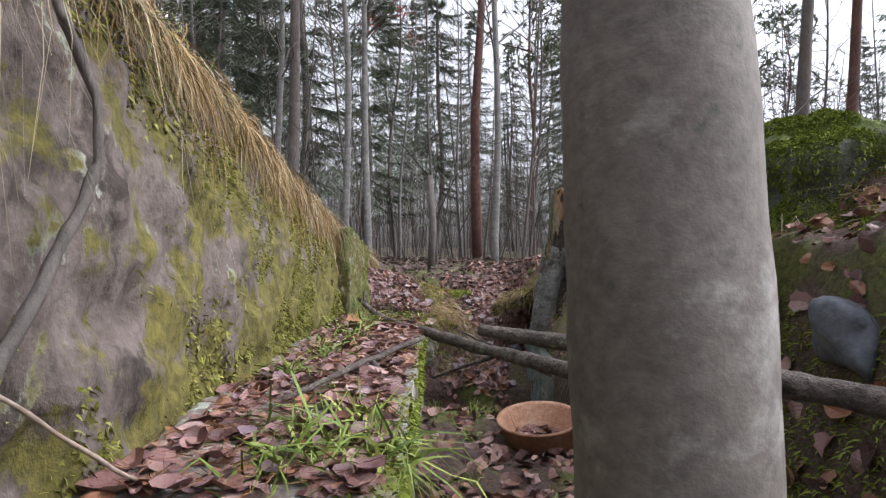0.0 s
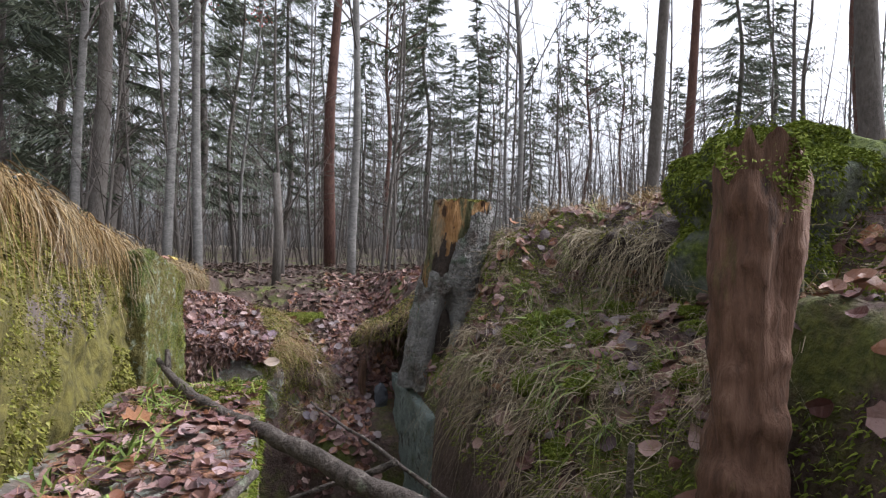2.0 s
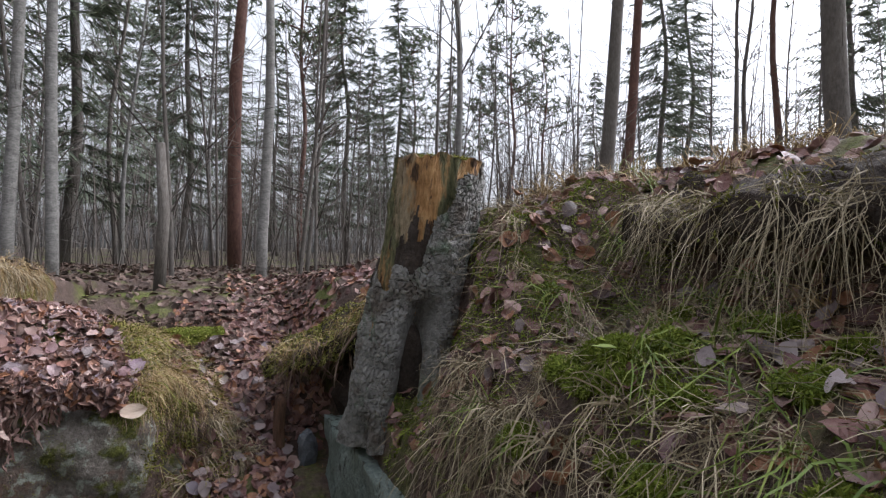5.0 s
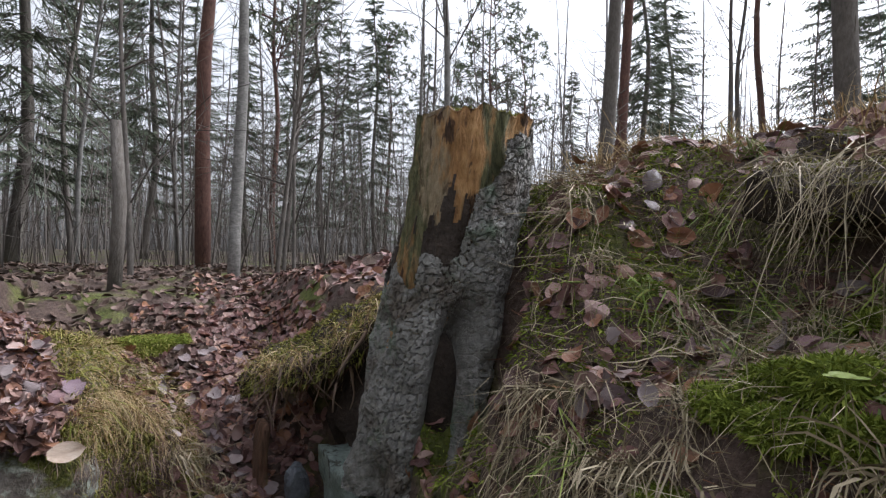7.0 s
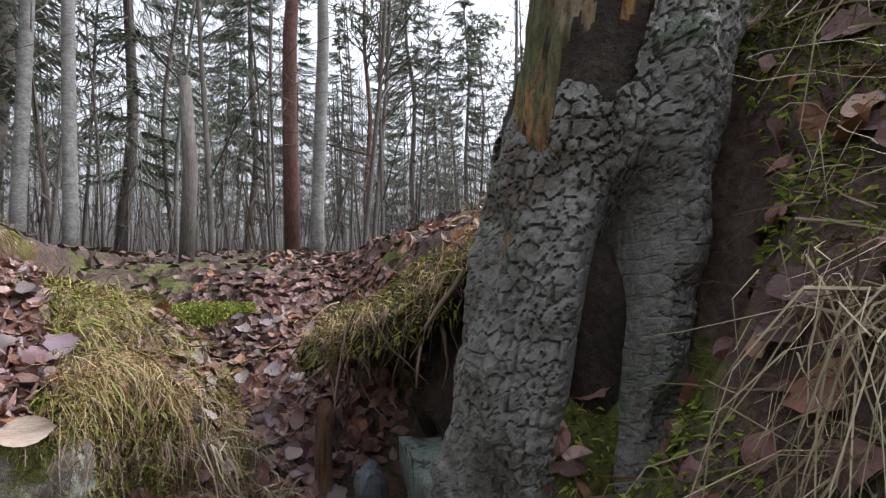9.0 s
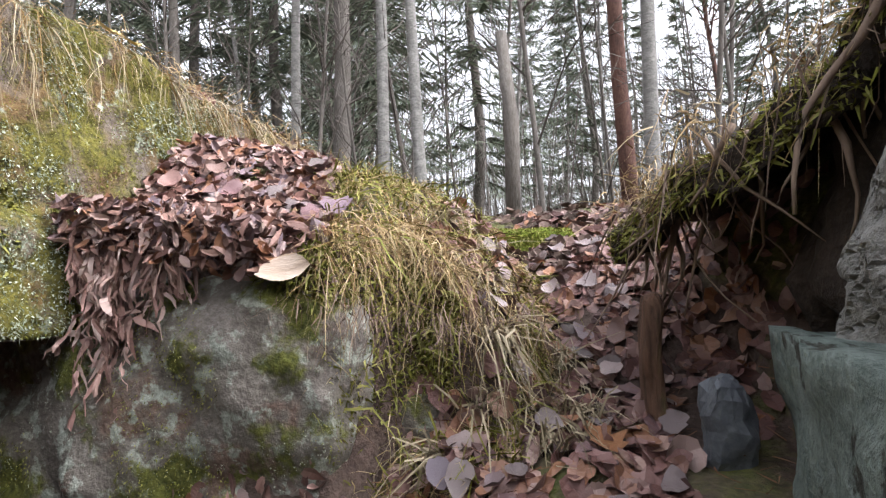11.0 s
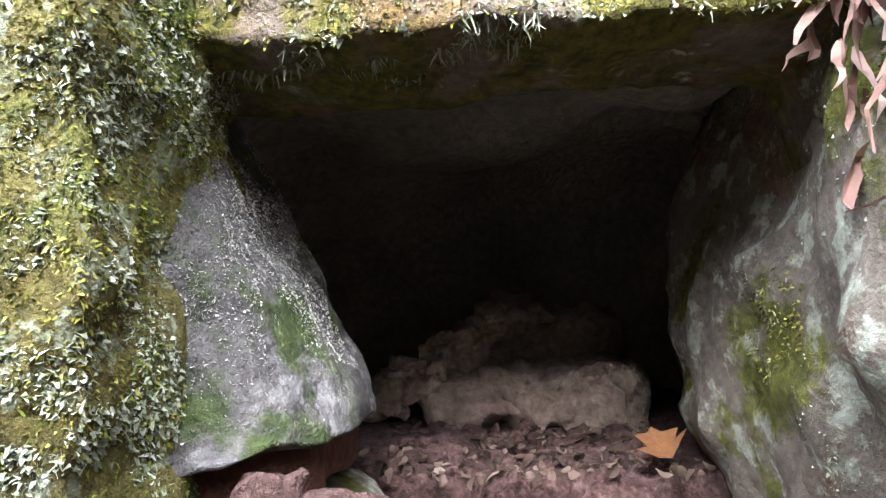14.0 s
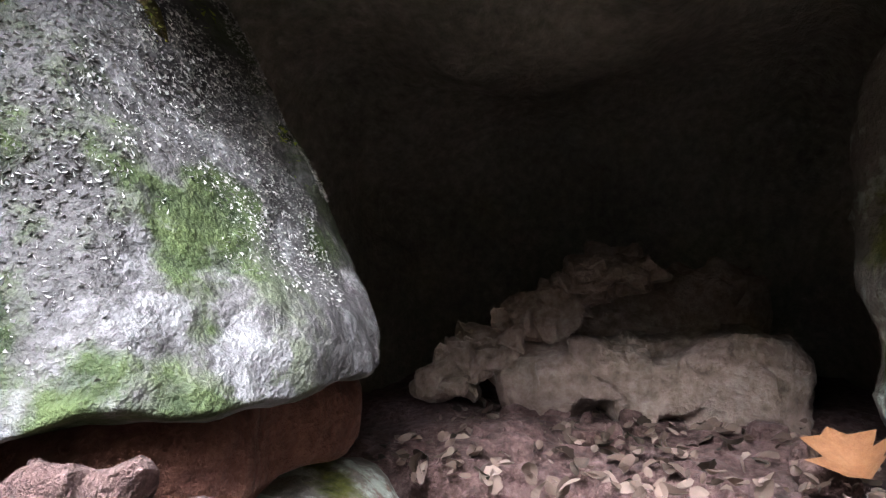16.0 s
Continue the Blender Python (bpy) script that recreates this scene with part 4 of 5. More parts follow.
def litter(points, up, lo, hi, tilt=0.35, forms=FORMS, slim=(0.6, 0.85)):
    out = []
    kind = rng.integers(0, len(forms), len(points))
    for k, (tv, tf) in enumerate(forms):
        p, n = points[kind == k], up[kind == k]
        if not len(p):
            continue
        n = unit(n + tilt * rng.normal(size=n.shape))
        ex = unit(np.cross(n, rng.normal(size=n.shape)))
        ey = np.cross(n, ex)
        size = rng.uniform(lo, hi, len(p))[:, None]
        out.append(strew(tv, tf, p + n * 0.012, ex * size, ey * size * rng.uniform(*slim, (len(p), 1)), n * size))
    v, f = join(out)
    return (shake(v, 38, 0.1 * lo, 2, 300) if forms is FORMS else v), f


def on_ground(n, x0, x1, y0, y1, slope=0.3):
    x, y = rng.uniform(x0, x1, n), rng.uniform(y0, y1, n)
    up = normals_of(x, y)
    ok = up[:, 2] > slope
    return np.stack([x, y, ground_height(x, y)], 1)[ok], up[ok]


def litter_thing(sets, lo, hi, label, tilt=0.35, mat=None, forms=FORMS, slim=(0.6, 0.85)):
    p = np.concatenate([a for a, _ in sets])
    u = np.concatenate([b for _, b in sets])
    v, f = litter(p, u, lo, hi, tilt, forms, slim)
    return thing("leaf_litter", mesh("leaf_litter", v, f, mat or m_leaf, False), label, "leaves", "stuff")


litter_thing([on_ground(900, -0.1, 0.85, 0.7, 4.2), on_ground(700, 0.0, 0.6, 4.7, 5.7, 0.1), on_ground(1500, 0.0, 0.95, 5.7, 7.4, 0.1), on_ground(1500, 0.4, 1.8, 5.6, 9), on_ground(1500, 0.85, 2.2, 1.2, 4.6, 0.05)], 0.04, 0.09, "brown and purple fallen leaves in the trench and on its banks")
litter_thing([on_ground(13000, -6, 7, 6.8, 14), on_ground(1200, -1.0, 0.4, 6.2, 7.2)], 0.05, 0.1, "brown leaf litter on the forest floor", 0.3, m_leaf_far, FAR_FORMS)
litter_thing([on_ground(600, -2.2, -0.75, 0.5, 6.5), on_ground(900, 1.7, 4.5, 1.5, 7)], 0.06, 0.11, "scattered fallen leaves on the banks")
x, y = rng.uniform(-0.8, -0.05, 3600), rng.uniform(5.28, 6.3, 3600)
keep = (x < -0.08 - 0.5 * (y - 5.3)) & (y < 6.0)
heap = np.stack([x, y, ground_height(x, y) + 0.02], 1)[keep]
litter_thing([(heap, normals_of(heap[:, 0], heap[:, 1]))], 0.026, 0.068, "heap of withered pinkish brown leaves on the rock", 0.5, m_heap, FORMS, (0.25, 0.75))
x, y = rng.uniform(-0.6, -0.12, 900), rng.uniform(0.93, 3.38, 900)
litter_thing([(np.stack([x, y, 0 * x + 0.712], 1), np.tile([0.0, 0, 1], (900, 1)))], 0.03, 0.075, "small broken leaves and bits on the stone ledge", 0.25)
x, y = rng.uniform(-2.2, -1.22, 700), rng.uniform(4.55, 5.25, 700)
litter_thing([(np.stack([x, y, -0.265 + 0 * x], 1), np.tile([0.0, 0, 1], (700, 1)))], 0.01, 0.035, "reddish leaf scraps on the cave floor", 0.6, m_leaf_far)

n = 1200
hx = rng.uniform(-0.76, -0.16, n)
hp = np.stack([hx, rng.uniform(5.19, 5.3, n), 0.45 + 0.1 * (-0.16 - hx) / 0.6 + rng.uniform(0, 0.12, n)], 1)
litter_thing([(hp, np.tile([0.0, -0.6, 0.8], (n, 1)))], 0.025, 0.06, "withered leaves spilling over the edge of the rock", 0.7, m_heap, FORMS, (0.22, 0.6))

# hanging withered leaves at the front of the heap
n = 760
hx = np.where(rng.random(n) < 0.75, rng.normal(-0.66, 0.055, n), rng.normal(-0.47, 0.05, n))
hz = 0.6 - np.abs(rng.normal(0, 0.13, n)) * np.where(hx < -0.56, 1.15, 0.6)
hp = np.stack([hx, 5.235 + 0 * hx + rng.normal(0, 0.015, n), hz], 1)
out = []
for k, (tv, tf) in enumerate(FORMS):
    q = hp[k::5]
    ex = unit(np.array([0, 0, -1.0]) + 0.25 * rng.normal(size=q.shape))
    ey = unit(np.cross(ex, rng.normal(size=q.shape)))
    sz = rng.uniform(0.04, 0.075, (len(q), 1))
    out.append(strew(tv, tf, q, ex * sz, ey * sz * 0.22, np.cross(ex, ey) * sz * 0.7))
v, f = join(out)
thing("withered_leaves", mesh("withered_leaves", shake(v, 16, 0.014, 3, 201), f, m_withered, False), "bunch of withered pinkish leaves hanging over the rock", "leaves", "stuff")


q = hp[rng.integers(0, n, 260)] + rng.normal(0, 0.008, (260, 3))
v, f = blades(q, np.array([0, -0.15, -0.7]) + 0.35 * rng.normal(size=q.shape), rng.uniform(0.03, 0.09, 260), rng.uniform(0.008, 0.02, 260), rng.uniform(-0.2, 0.4, 260), 5)
thing("withered_leaves", mesh("withered_leaves", shake(v, 25, 0.014, 2, 203), f, m_withered, False), "shrivelled strips of dead leaves hanging over the rock", "leaves", "stuff")


def needles(points, label):
    n = len(points)
    way = rng.normal(size=(n, 3)) * [1, 1, 0.15]
    v, f = blades(points, way, rng.uniform(0.03, 0.07, n), rng.uniform(0.0015, 0.003, n), 0.1 * rng.normal(size=n), 2)
    return thing("needle_litter", mesh("needle_litter", v, f, m_needle_litter, False), label, "needles", "stuff")


needles(np.stack([rng.uniform(-0.6, -0.1, 2600), rng.uniform(0.93, 3.4, 2600), rng.uniform(0.715, 0.745, 2600)], 1), "reddish fallen needles on the stone ledge")
p = np.concatenate([on_ground(2500, -0.1, 0.9, 0.8, 7.0)[0], on_ground(3500, 0.9, 2.0, 2.0, 4.6, 0.1)[0]])
needles(p + [0, 0, 0.02], "brown fallen needles in the trench and on the bank")

# ---- grass ----
def grass(name, bases, ways, lo, hi, w, droop, mat, label, seg=4):
    n = len(bases)
    v, f = blades(bases, ways, rng.uniform(lo, hi, n), rng.uniform(0.6, 1.2, n) * w, rng.uniform(*droop, n), seg)
    tip = np.tile(np.repeat(np.linspace(0, 1, seg + 1), 2), n)[:, None]
    v = v + (tangled(n, len(v) // n, hi) + shake(v, 11, 0.1 * hi, 2, 410) - v) * tip
    return thing(name, mesh(name, v, f, mat, False), label, "grass", "stuff")


def tangled(n, per, reach):
    """A sideways bend of its own for each of n blades of per points."""
    s_ = np.linspace(0, 1, per // 2)
    bend = rng.normal(0, 0.16 * reach, (n, 1, 3)) * (np.sin(s_ * rng.uniform(2, 6, (n, 1)) + rng.uniform(0, 6, (n, 1))))[:, :, None]
    return np.repeat(bend, 2, 1).reshape(-1, 3)


def fringe(n, y0, y1, x_edge):
    y = rng.uniform(y0, y1, n)
    y = y + 0.06 * np.round(rng.normal(size=n))
    x = x_edge - np.abs(rng.normal(0, 0.05, n))
    return np.stack([x, y, crest(y) + 0.02 + rng.normal(0, 0.02, n)], 1)


def locks(n, per, y0, y1, x_edge, lo, hi, w, way, mat, label, spread_=0.22, droop=(0.9, 1.9)):
    """Dead grass hanging over the edge in locks that share a direction."""
    y = np.repeat(rng.uniform(y0, y1, n), per) + rng.normal(0, 0.018, n * per)
    x = x_edge - np.abs(rng.normal(0, 0.03, n * per))
    b = np.stack([x, y, crest(y) + rng.normal(0, 0.018, n * per)], 1)
    d = np.repeat(np.array(way) + rng.normal(0, 0.3, (n, 3)), per, 0) + spread_ * rng.normal(size=b.shape)
    size = np.repeat(rng.uniform(0.5, 1.0, n), per)
    v, f = blades(b, d, rng.uniform(lo, hi, n * per) * size, rng.uniform(0.6, 1.3, n * per) * w, rng.uniform(*droop, n * per), 5)
    tip = np.tile(np.repeat(np.linspace(0, 1, 6), 2), n * per)[:, None]
    v = v + (tangled(n * per, 12, 0.6 * hi) + shake(v, 9, 0.1 * hi, 2, 411) - v) * tip
    thing("dry_grass", mesh("dry_grass", v, f, mat, False), label, "grass", "stuff")


locks(16, 14, 0.5, 1.6, -0.7, 0.15, 0.44, 0.0026, (0.45, 0.05, -0.25), m_straw, "long pale strands of dry grass hanging over the wall")
locks(26, 9, 1.6, 4.5, -0.66, 0.08, 0.24, 0.003, (0.4, 0.0, -0.3), m_straw, "pale dry grass hanging over the wall in locks", 0.3)
locks(90, 16, 0.9, 4.5, -0.67, 0.03, 0.2, 0.003, (0.3, 0.0, -0.5), m_rust, "rusty brown dead grass and moss hanging over the wall", 0.3)
locks(90, 20, 1.1, 4.5, -0.67, 0.03, 0.18, 0.0035, (0.3, 0.0, -0.5), m_tawny, "tawny dead grass hanging over the wall", 0.35)
b = fringe(600, 0.2, 1.9, -0.78)
grass("green_grass", b, np.array([0.3, 0, 0.7]) + 0.5 * rng.normal(size=b.shape), 0.08, 0.26, 0.004, (0.4, 1.2), m_grass, "yellow-green grass on the crest of the wall")
b = fringe(900, 1.9, 6.8, -0.78)
grass("dry_grass", b, np.array([0.4, 0, 0.3]) + 0.6 * rng.normal(size=b.shape), 0.04, 0.12, 0.003, (0.4, 1.2), m_tawny, "short tawny grass on the crest of the wall")
locks(44, 14, 4.5, 7.0, -0.82, 0.05, 0.22, 0.003, (0.5, 0, -0.2), m_straw, "dry grass hanging over the mossy wall", 0.3)
locks(50, 14, 4.5, 7.0, -0.82, 0.04, 0.17, 0.003, (0.4, 0, -0.3), m_rust, "brown dead grass hanging over the mossy wall", 0.3)

# the mound beside the cave mouth
x, y = rng.uniform(-0.35, 0.31, 11000), rng.uniform(5.3, 6.9, 11000)
k = (x > -0.14 - 0.5 * (y - 5.3)) & (x < 0.3 - 0.4 * np.maximum(y - 6, 0))
b = np.stack([x, y, ground_height(x, y)], 1)[k]
grass("dry_grass", b, np.array([0.5, -0.45, 0.1]) + 0.8 * rng.normal(size=b.shape), 0.04, 0.13, 0.0028, (0.4, 1.3), m_tawny, "tawny dry grass matted over the mound")
b = b[::9] + [0, 0, 0.01]
grass("green_grass", b, np.array([0.4, -0.5, 0.4]) + 0.4 * rng.normal(size=b.shape), 0.08, 0.2, 0.006, (0.4, 1.2), m_yellow_moss, "yellow-green grass on the mound")


n = 1500
x = rng.uniform(-0.14, 0.3, n)
yb = 5.33 + 0.2 * smooth(-0.12, 0.02, x) + 0.25 * smooth(0.1, 0.32, x)
b = np.stack([x, yb + rng.uniform(-0.02, 0.06, n), 0.53 - 0.3 * smooth(0.0, 0.34, x) + rng.normal(0, 0.035, n)], 1)
grass("dry_grass", b, np.array([0.25, -0.45, -0.1]) + 0.65 * rng.normal(size=b.shape), 0.04, 0.15, 0.003, (0.5, 1.4), m_tawny, "tawny grass hanging over the front of the mound")
n = 16000
x = rng.uniform(-0.3, 0.3, n)
z = 0.1 + rng.random(n) * (table(x, (-0.3, 0.53), (-0.06, 0.51), (0.1, 0.42), (0.26, 0.3)) - 0.1)
yb = 5.3 + 0.2 * smooth(-0.12, 0.02, x) + 0.25 * smooth(0.1, 0.32, x)
top_ = rng.random(n) < 0.6
p = np.stack([x, np.where(top_, rng.uniform(5.35, 6.8, n), yb), z], 1)
p[:, 2] = np.where(top_, ground_height(p[:, 0], p[:, 1]), z)
v, f = blades(p, np.array([0.1, -0.4, 0.6]) + 0.9 * rng.normal(size=p.shape), rng.uniform(0.012, 0.04, n), rng.uniform(0.005, 0.01, n), np.full(n, 0.4), 2)
thing("moss", mesh("moss", v, f, m_yellow_moss, False), "yellow-green moss over the mound", "moss", "stuff")


def tufts(n, per, x0, x1, y0, y1, lean, slope=0.12):
    out, up = on_ground(n * 4, x0, x1, y0, y1, slope)
    pick = rng.permutation(len(out))[:n]
    c = np.repeat(out[pick], per, 0)
    ok = np.hypot(out[pick, 0] - 0.93, out[pick, 1] - 4.55) > 0.36
    pick = pick[ok]
    c = np.repeat(out[pick], per, 0)
    b = c + rng.normal(0, 0.022, c.shape) * [1, 1, 0.2]
    way = np.repeat(up[pick] * 0.6 + np.array(lean) + rng.normal(0, 0.3, (len(pick), 3)), per, 0) + 0.45 * rng.normal(size=b.shape)
    return b, way


b, w = tufts(74, 34, 0.9, 1.5, 2.15, 4.6, (-0.3, -0.2, 0.4))
grass("dry_grass", b, w, 0.08, 0.28, 0.0035, (0.6, 1.8), m_straw, "tufts of dry grass drooping down the bank")
b, w = tufts(24, 26, 0.86, 1.05, 2.4, 4.3, (-0.5, -0.2, 0.0), 0.0)
grass("dry_grass", b, w, 0.1, 0.34, 0.0035, (0.9, 2.0), m_straw, "grey dry grass hanging down the foot of the bank")
x, y = rng.uniform(0.9, 1.9, 3200), rng.uniform(2.2, 4.6, 3200)
b = np.stack([x, y, ground_height(x, y) + rng.uniform(0.01, 0.05, 3200)], 1)
b = b[np.hypot(b[:, 0] - 0.95, b[:, 1] - 4.55) > 0.3]
grass("dry_grass", b, rng.normal(size=b.shape) * [1, 1, 0.25], 0.05, 0.22, 0.0028, (-0.1, 0.3), m_straw, "tangled grey straw lying over the bank")
b, w = tufts(20, 30, 0.95, 2.0, 2.5, 4.5, (-0.3, -0.2, 0.5))
grass("green_grass", b, w, 0.1, 0.28, 0.006, (0.4, 1.4), m_grass, "green grass tufts on the bank")
b, w = tufts(110, 36, 1.55, 3.6, 1.6, 5.2, (-0.2, -0.2, 0.5), 0.5)
grass("dry_grass", b, w, 0.1, 0.3, 0.005, (0.3, 1.2), m_tawny, "yellowed grass on top of the bank")
b, w = tufts(26, 30, -0.05, 0.8, 1.2, 3.9, (0, 0, 0.6))
grass("green_grass", b, w, 0.08, 0.24, 0.005, (0.4, 1.4), m_grass, "grass tufts on the trench floor")
b, w = tufts(12, 34, 0.0, 0.5, 5.35, 5.8, (0.1, -0.3, 0.5))
grass("dry_grass", b, w, 0.1, 0.26, 0.006, (0.5, 1.5), m_straw, "pale grass tufts beside the mound")
for x, y in ((0.98, 3.5), (1.06, 3.32), (0.97, 3.78), (1.2, 3.05), (1.02, 3.0), (1.1, 2.82), (0.95, 3.2), (1.28, 3.3), (1.0, 2.6), (1.3, 3.75)):
    z = float(ground_height(np.array([x]), np.array([y]))[0])
    b = np.array([x, y, z]) + rng.normal(0, 0.03, (44, 3)) * [1, 1, 0.2]
    grass("green_grass", b, np.array([-0.25, -0.2, 0.6]) + 0.5 * rng.normal(size=b.shape), 0.16, 0.36, 0.006, (0.6, 1.5), m_straw if y > 3.15 and x < 1.1 else m_grass, "clump of broad half-withered grass on the bank", 6)
c = np.concatenate([np.repeat([[-0.28, 1.12, 0.71], [-0.16, 1.2, 0.71], [-0.36, 1.3, 0.71], [-0.2, 1.35, 0.71], [-0.34, 1.06, 0.71], [-0.22, 1.06, 0.71], [-0.12, 1.12, 0.71], [-0.5, 1.85, 0.71], [-0.46, 2.2, 0.71], [-0.5, 2.45, 0.71], [-0.42, 2.65, 0.71], [-0.5, 2.85, 0.71]], 60, 0), np.repeat([[-0.42, 3.05, 0.71], [-0.5, 3.15, 0.71], [-0.36, 3.2, 0.71], [-0.3, 3.35, 0.71], [-0.2, 3.38, 0.71]], 50, 0)])
b = c + rng.normal(0, 0.035, c.shape) * [1, 1, 0.05]
grass("green_grass", b, np.array([0.1, -0.2, 0.5]) + 0.5 * rng.normal(size=b.shape), 0.1, 0.25, 0.008, (0.4, 1.3), m_grass, "fresh green grass tufts on the stone ledge")


# ---- moss cushions and lichen: short fronds over the stone ----
def skin_points(skin, n, ok):
    """Random points and outward normals on a skin of quads, where ok(points, normals) holds."""
    v, f = skin
    f = np.array([q for q in f if len(q) == 4])
    a, b, c, d = (v[f[:, k]] for k in range(4))
    area_n = np.cross(c - a, d - b)
    mid_, nn = (a + c) / 2, unit(area_n)
    weight = np.linalg.norm(area_n, axis=1) * ok(mid_, nn)
    pick = rng.choice(len(f), n, p=weight / weight.sum())
    s, t = rng.random((n, 1)), rng.random((n, 1))
    p = a[pick] * (1 - s) * (1 - t) + b[pick] * s * (1 - t) + c[pick] * s * t + d[pick] * (1 - s) * t
    return p, nn[pick]


def moss(name, skin, n, ok, mat, label, lo=0.012, hi=0.03, w=0.007, parent=None, droop=0.4, cover=None):
    p, u = skin_points(skin, n, ok)
    if cover:
        m = fbm(p, cover[0], 3, 77) > cover[1]
        p, u = p[m], u[m]
    k = len(p)
    v, f = blades(p - u * 0.003, u + 1.0 * rng.normal(size=p.shape), rng.uniform(lo, hi, k) * 0.75, rng.uniform(0.7, 1.5, k) * w * 1.25, np.full(k, droop), 1 if w < 0.0065 else 2)
    return thing(name, mesh(name, v, f, mat, False), label, "moss" if "moss" in name else "lichen", "stuff")


wall_skin = box_skin(8, 250, 104, fold_wall)
over_skin = box_skin(10, 120, 60, fold_over)
ledge_skin = box_skin(24, 90, 20, fold_ledge)
moss("moss", wall_skin, 70000, lambda p, u: (u[:, 0] > 0.5) * (p[:, 2] > 0.6) * smooth(1.2, 2.6, p[:, 1]), m_yellow_moss, "yellow-green moss spreading over the old wall", 0.006, 0.018, 0.005, cover=(4.5, -0.05))
moss("moss", wall_skin, 26000, lambda p, u: (u[:, 0] > 0.5) * (p[:, 2] > 0.66) * (p[:, 1] > 0.6) * np.clip(1.15 - p[:, 2] + 0.35 * smooth(1.8, 3.5, p[:, 1]), 0, 1) ** 2, m_yellow_moss, "yellow-green moss along the foot of the wall", 0.01, 0.03, cover=(4, -0.1))
moss("moss", wall_skin, 16000, lambda p, u: (u[:, 0] > 0.3) * (p[:, 1] > 0.6) * smooth(0.35, 0.1, crest(p[:, 1]) - p[:, 2]), m_yellow_moss, "yellow-green moss on the crest of the wall", 0.012, 0.035, cover=(3, -0.15))
moss("moss", pillar_skin, 130000, lambda p, u: ((u[:, 0] > 0.3) | (u[:, 1] > 0.3)) * (p[:, 2] > -0.5) * (0.3 + smooth(3.9, 4.2, p[:, 1])), m_yellow_moss, "thick yellow-green moss on the wall end", 0.005, 0.012, 0.0036, cover=(9, -0.35))
moss("moss", ledge_skin, 7000, lambda p, u: ((p[:, 0] > -0.2) * (p[:, 2] > 0.5) * (u[:, 0] > -0.5)) * smooth(-0.2, -0.1, p[:, 0]), m_bright_moss, "bright green moss on the edge of the stone ledge", 0.012, 0.035, cover=(6, -0.3))
moss("moss", over_skin, 110000, lambda p, u: (u[:, 0] > 0.4) * (p[:, 1] < 6.8) * 1.0, m_yellow_moss, "yellow-green moss on the lintel", 0.005, 0.013, 0.0036, cover=(5, -0.3))
moss("moss", over_skin, 4500, lambda p, u: (u[:, 0] + u[:, 2] > 0.3) * (p[:, 1] < 5.25) * np.exp(-((p[:, 2] - 0.62) / 0.05) ** 2), m_yellow_moss, "cushion of green moss along the shelf of the lintel", 0.012, 0.034, cover=(4, 0.0))
moss("lichen", over_skin, 2600, lambda p, u: (p[:, 1] < 5.2) * (p[:, 0] > -0.85) * smooth(0.42, 0.36, p[:, 2]), m_lichen, "pale strands of lichen hanging under the lintel", 0.008, 0.024, 0.003, cover=(9, 0.1), droop=0.5)
moss("lichen", over_skin, 60000, lambda p, u: (u[:, 0] > 0.4) * (p[:, 1] < 6.0) * 1.0, m_lichen, "pale grey-green leafy lichen on the lintel", 0.006, 0.014, 0.006, cover=(4.3, -0.02))
moss("moss", pillar_skin, 40000, lambda p, u: ((u[:, 0] > 0.3) | (u[:, 1] > 0.3)) * (p[:, 2] > -0.5) * (0.15 + smooth(3.9, 4.3, p[:, 1])), m_bright_moss, "fresh green moss patches on the wall end", 0.005, 0.013, 0.004, cover=(13, 0.02))
moss("lichen", pillar_skin, 110000, lambda p, u: ((u[:, 0] > 0.3) | (u[:, 1] > 0.3)) * (p[:, 2] > -0.5) * (p[:, 2] < 0.55) * (0.1 + smooth(3.95, 4.35, p[:, 1])), m_lichen, "pale leafy lichen on the wall end", 0.005, 0.012, 0.0056, cover=(20, 0.06))
moss("moss", block_skin, 40000, lambda p, u: (u[:, 1] < 0.2) * (p[:, 2] > -0.4) * (p[:, 0] > -1.1), m_yellow_moss, "moss patches on the rock block", 0.005, 0.014, 0.004, cover=(4, 0.1))
moss("moss", boulder_skin, 9000, lambda p, u: (p[:, 0] > -1.1) * (u[:, 0] > 0.1) * (p[:, 2] > -0.4), m_bright_moss, "moss creeping over the pale boulder", 0.006, 0.018, 0.006, cover=(6, 0.15))
moss("lichen", boulder_skin, 110000, lambda p, u: (u[:, 0] + u[:, 1] > 0.1) * (u[:, 2] > -0.1) * smooth(-0.09, 0.04, p[:, 2]), m_white_lichen, "crusty white lichen on the boulder", 0.005, 0.0095, 0.005, cover=(7, 0.05))
moss("moss", boulder_skin, 30000, lambda p, u: (u[:, 0] > 0.1) * (p[:, 2] > -0.05) * smooth(4.44, 4.3, p[:, 1]), m_bright_moss, "green moss spreading over the shaded side of the boulder", 0.004, 0.012, 0.005, cover=(7, -0.1))
moss("lichen", block_skin, 34000, lambda p, u: (u[:, 1] < 0.2) * (p[:, 2] > -0.5) * (p[:, 0] > -1.1), m_lichen, "pale green lichen crusts on the rock block", 0.003, 0.008, 0.005, cover=(6, 0.1))
moss("moss", moss_boulder_skin, 120000, lambda p, u: (p[:, 2] > 0.8) * (0.06 + np.clip(u[:, 2] + 0.25, 0, 1)) * (p[:, 0] < 2.2), m_bright_moss, "thick green moss on the boulder", 0.012, 0.03, 0.007, cover=(6, -0.45))
x, y = rng.uniform(0.84, 1.8, 64000), rng.uniform(1.2, 4.6, 64000)
p = np.stack([x, y, ground_height(x, y)], 1)
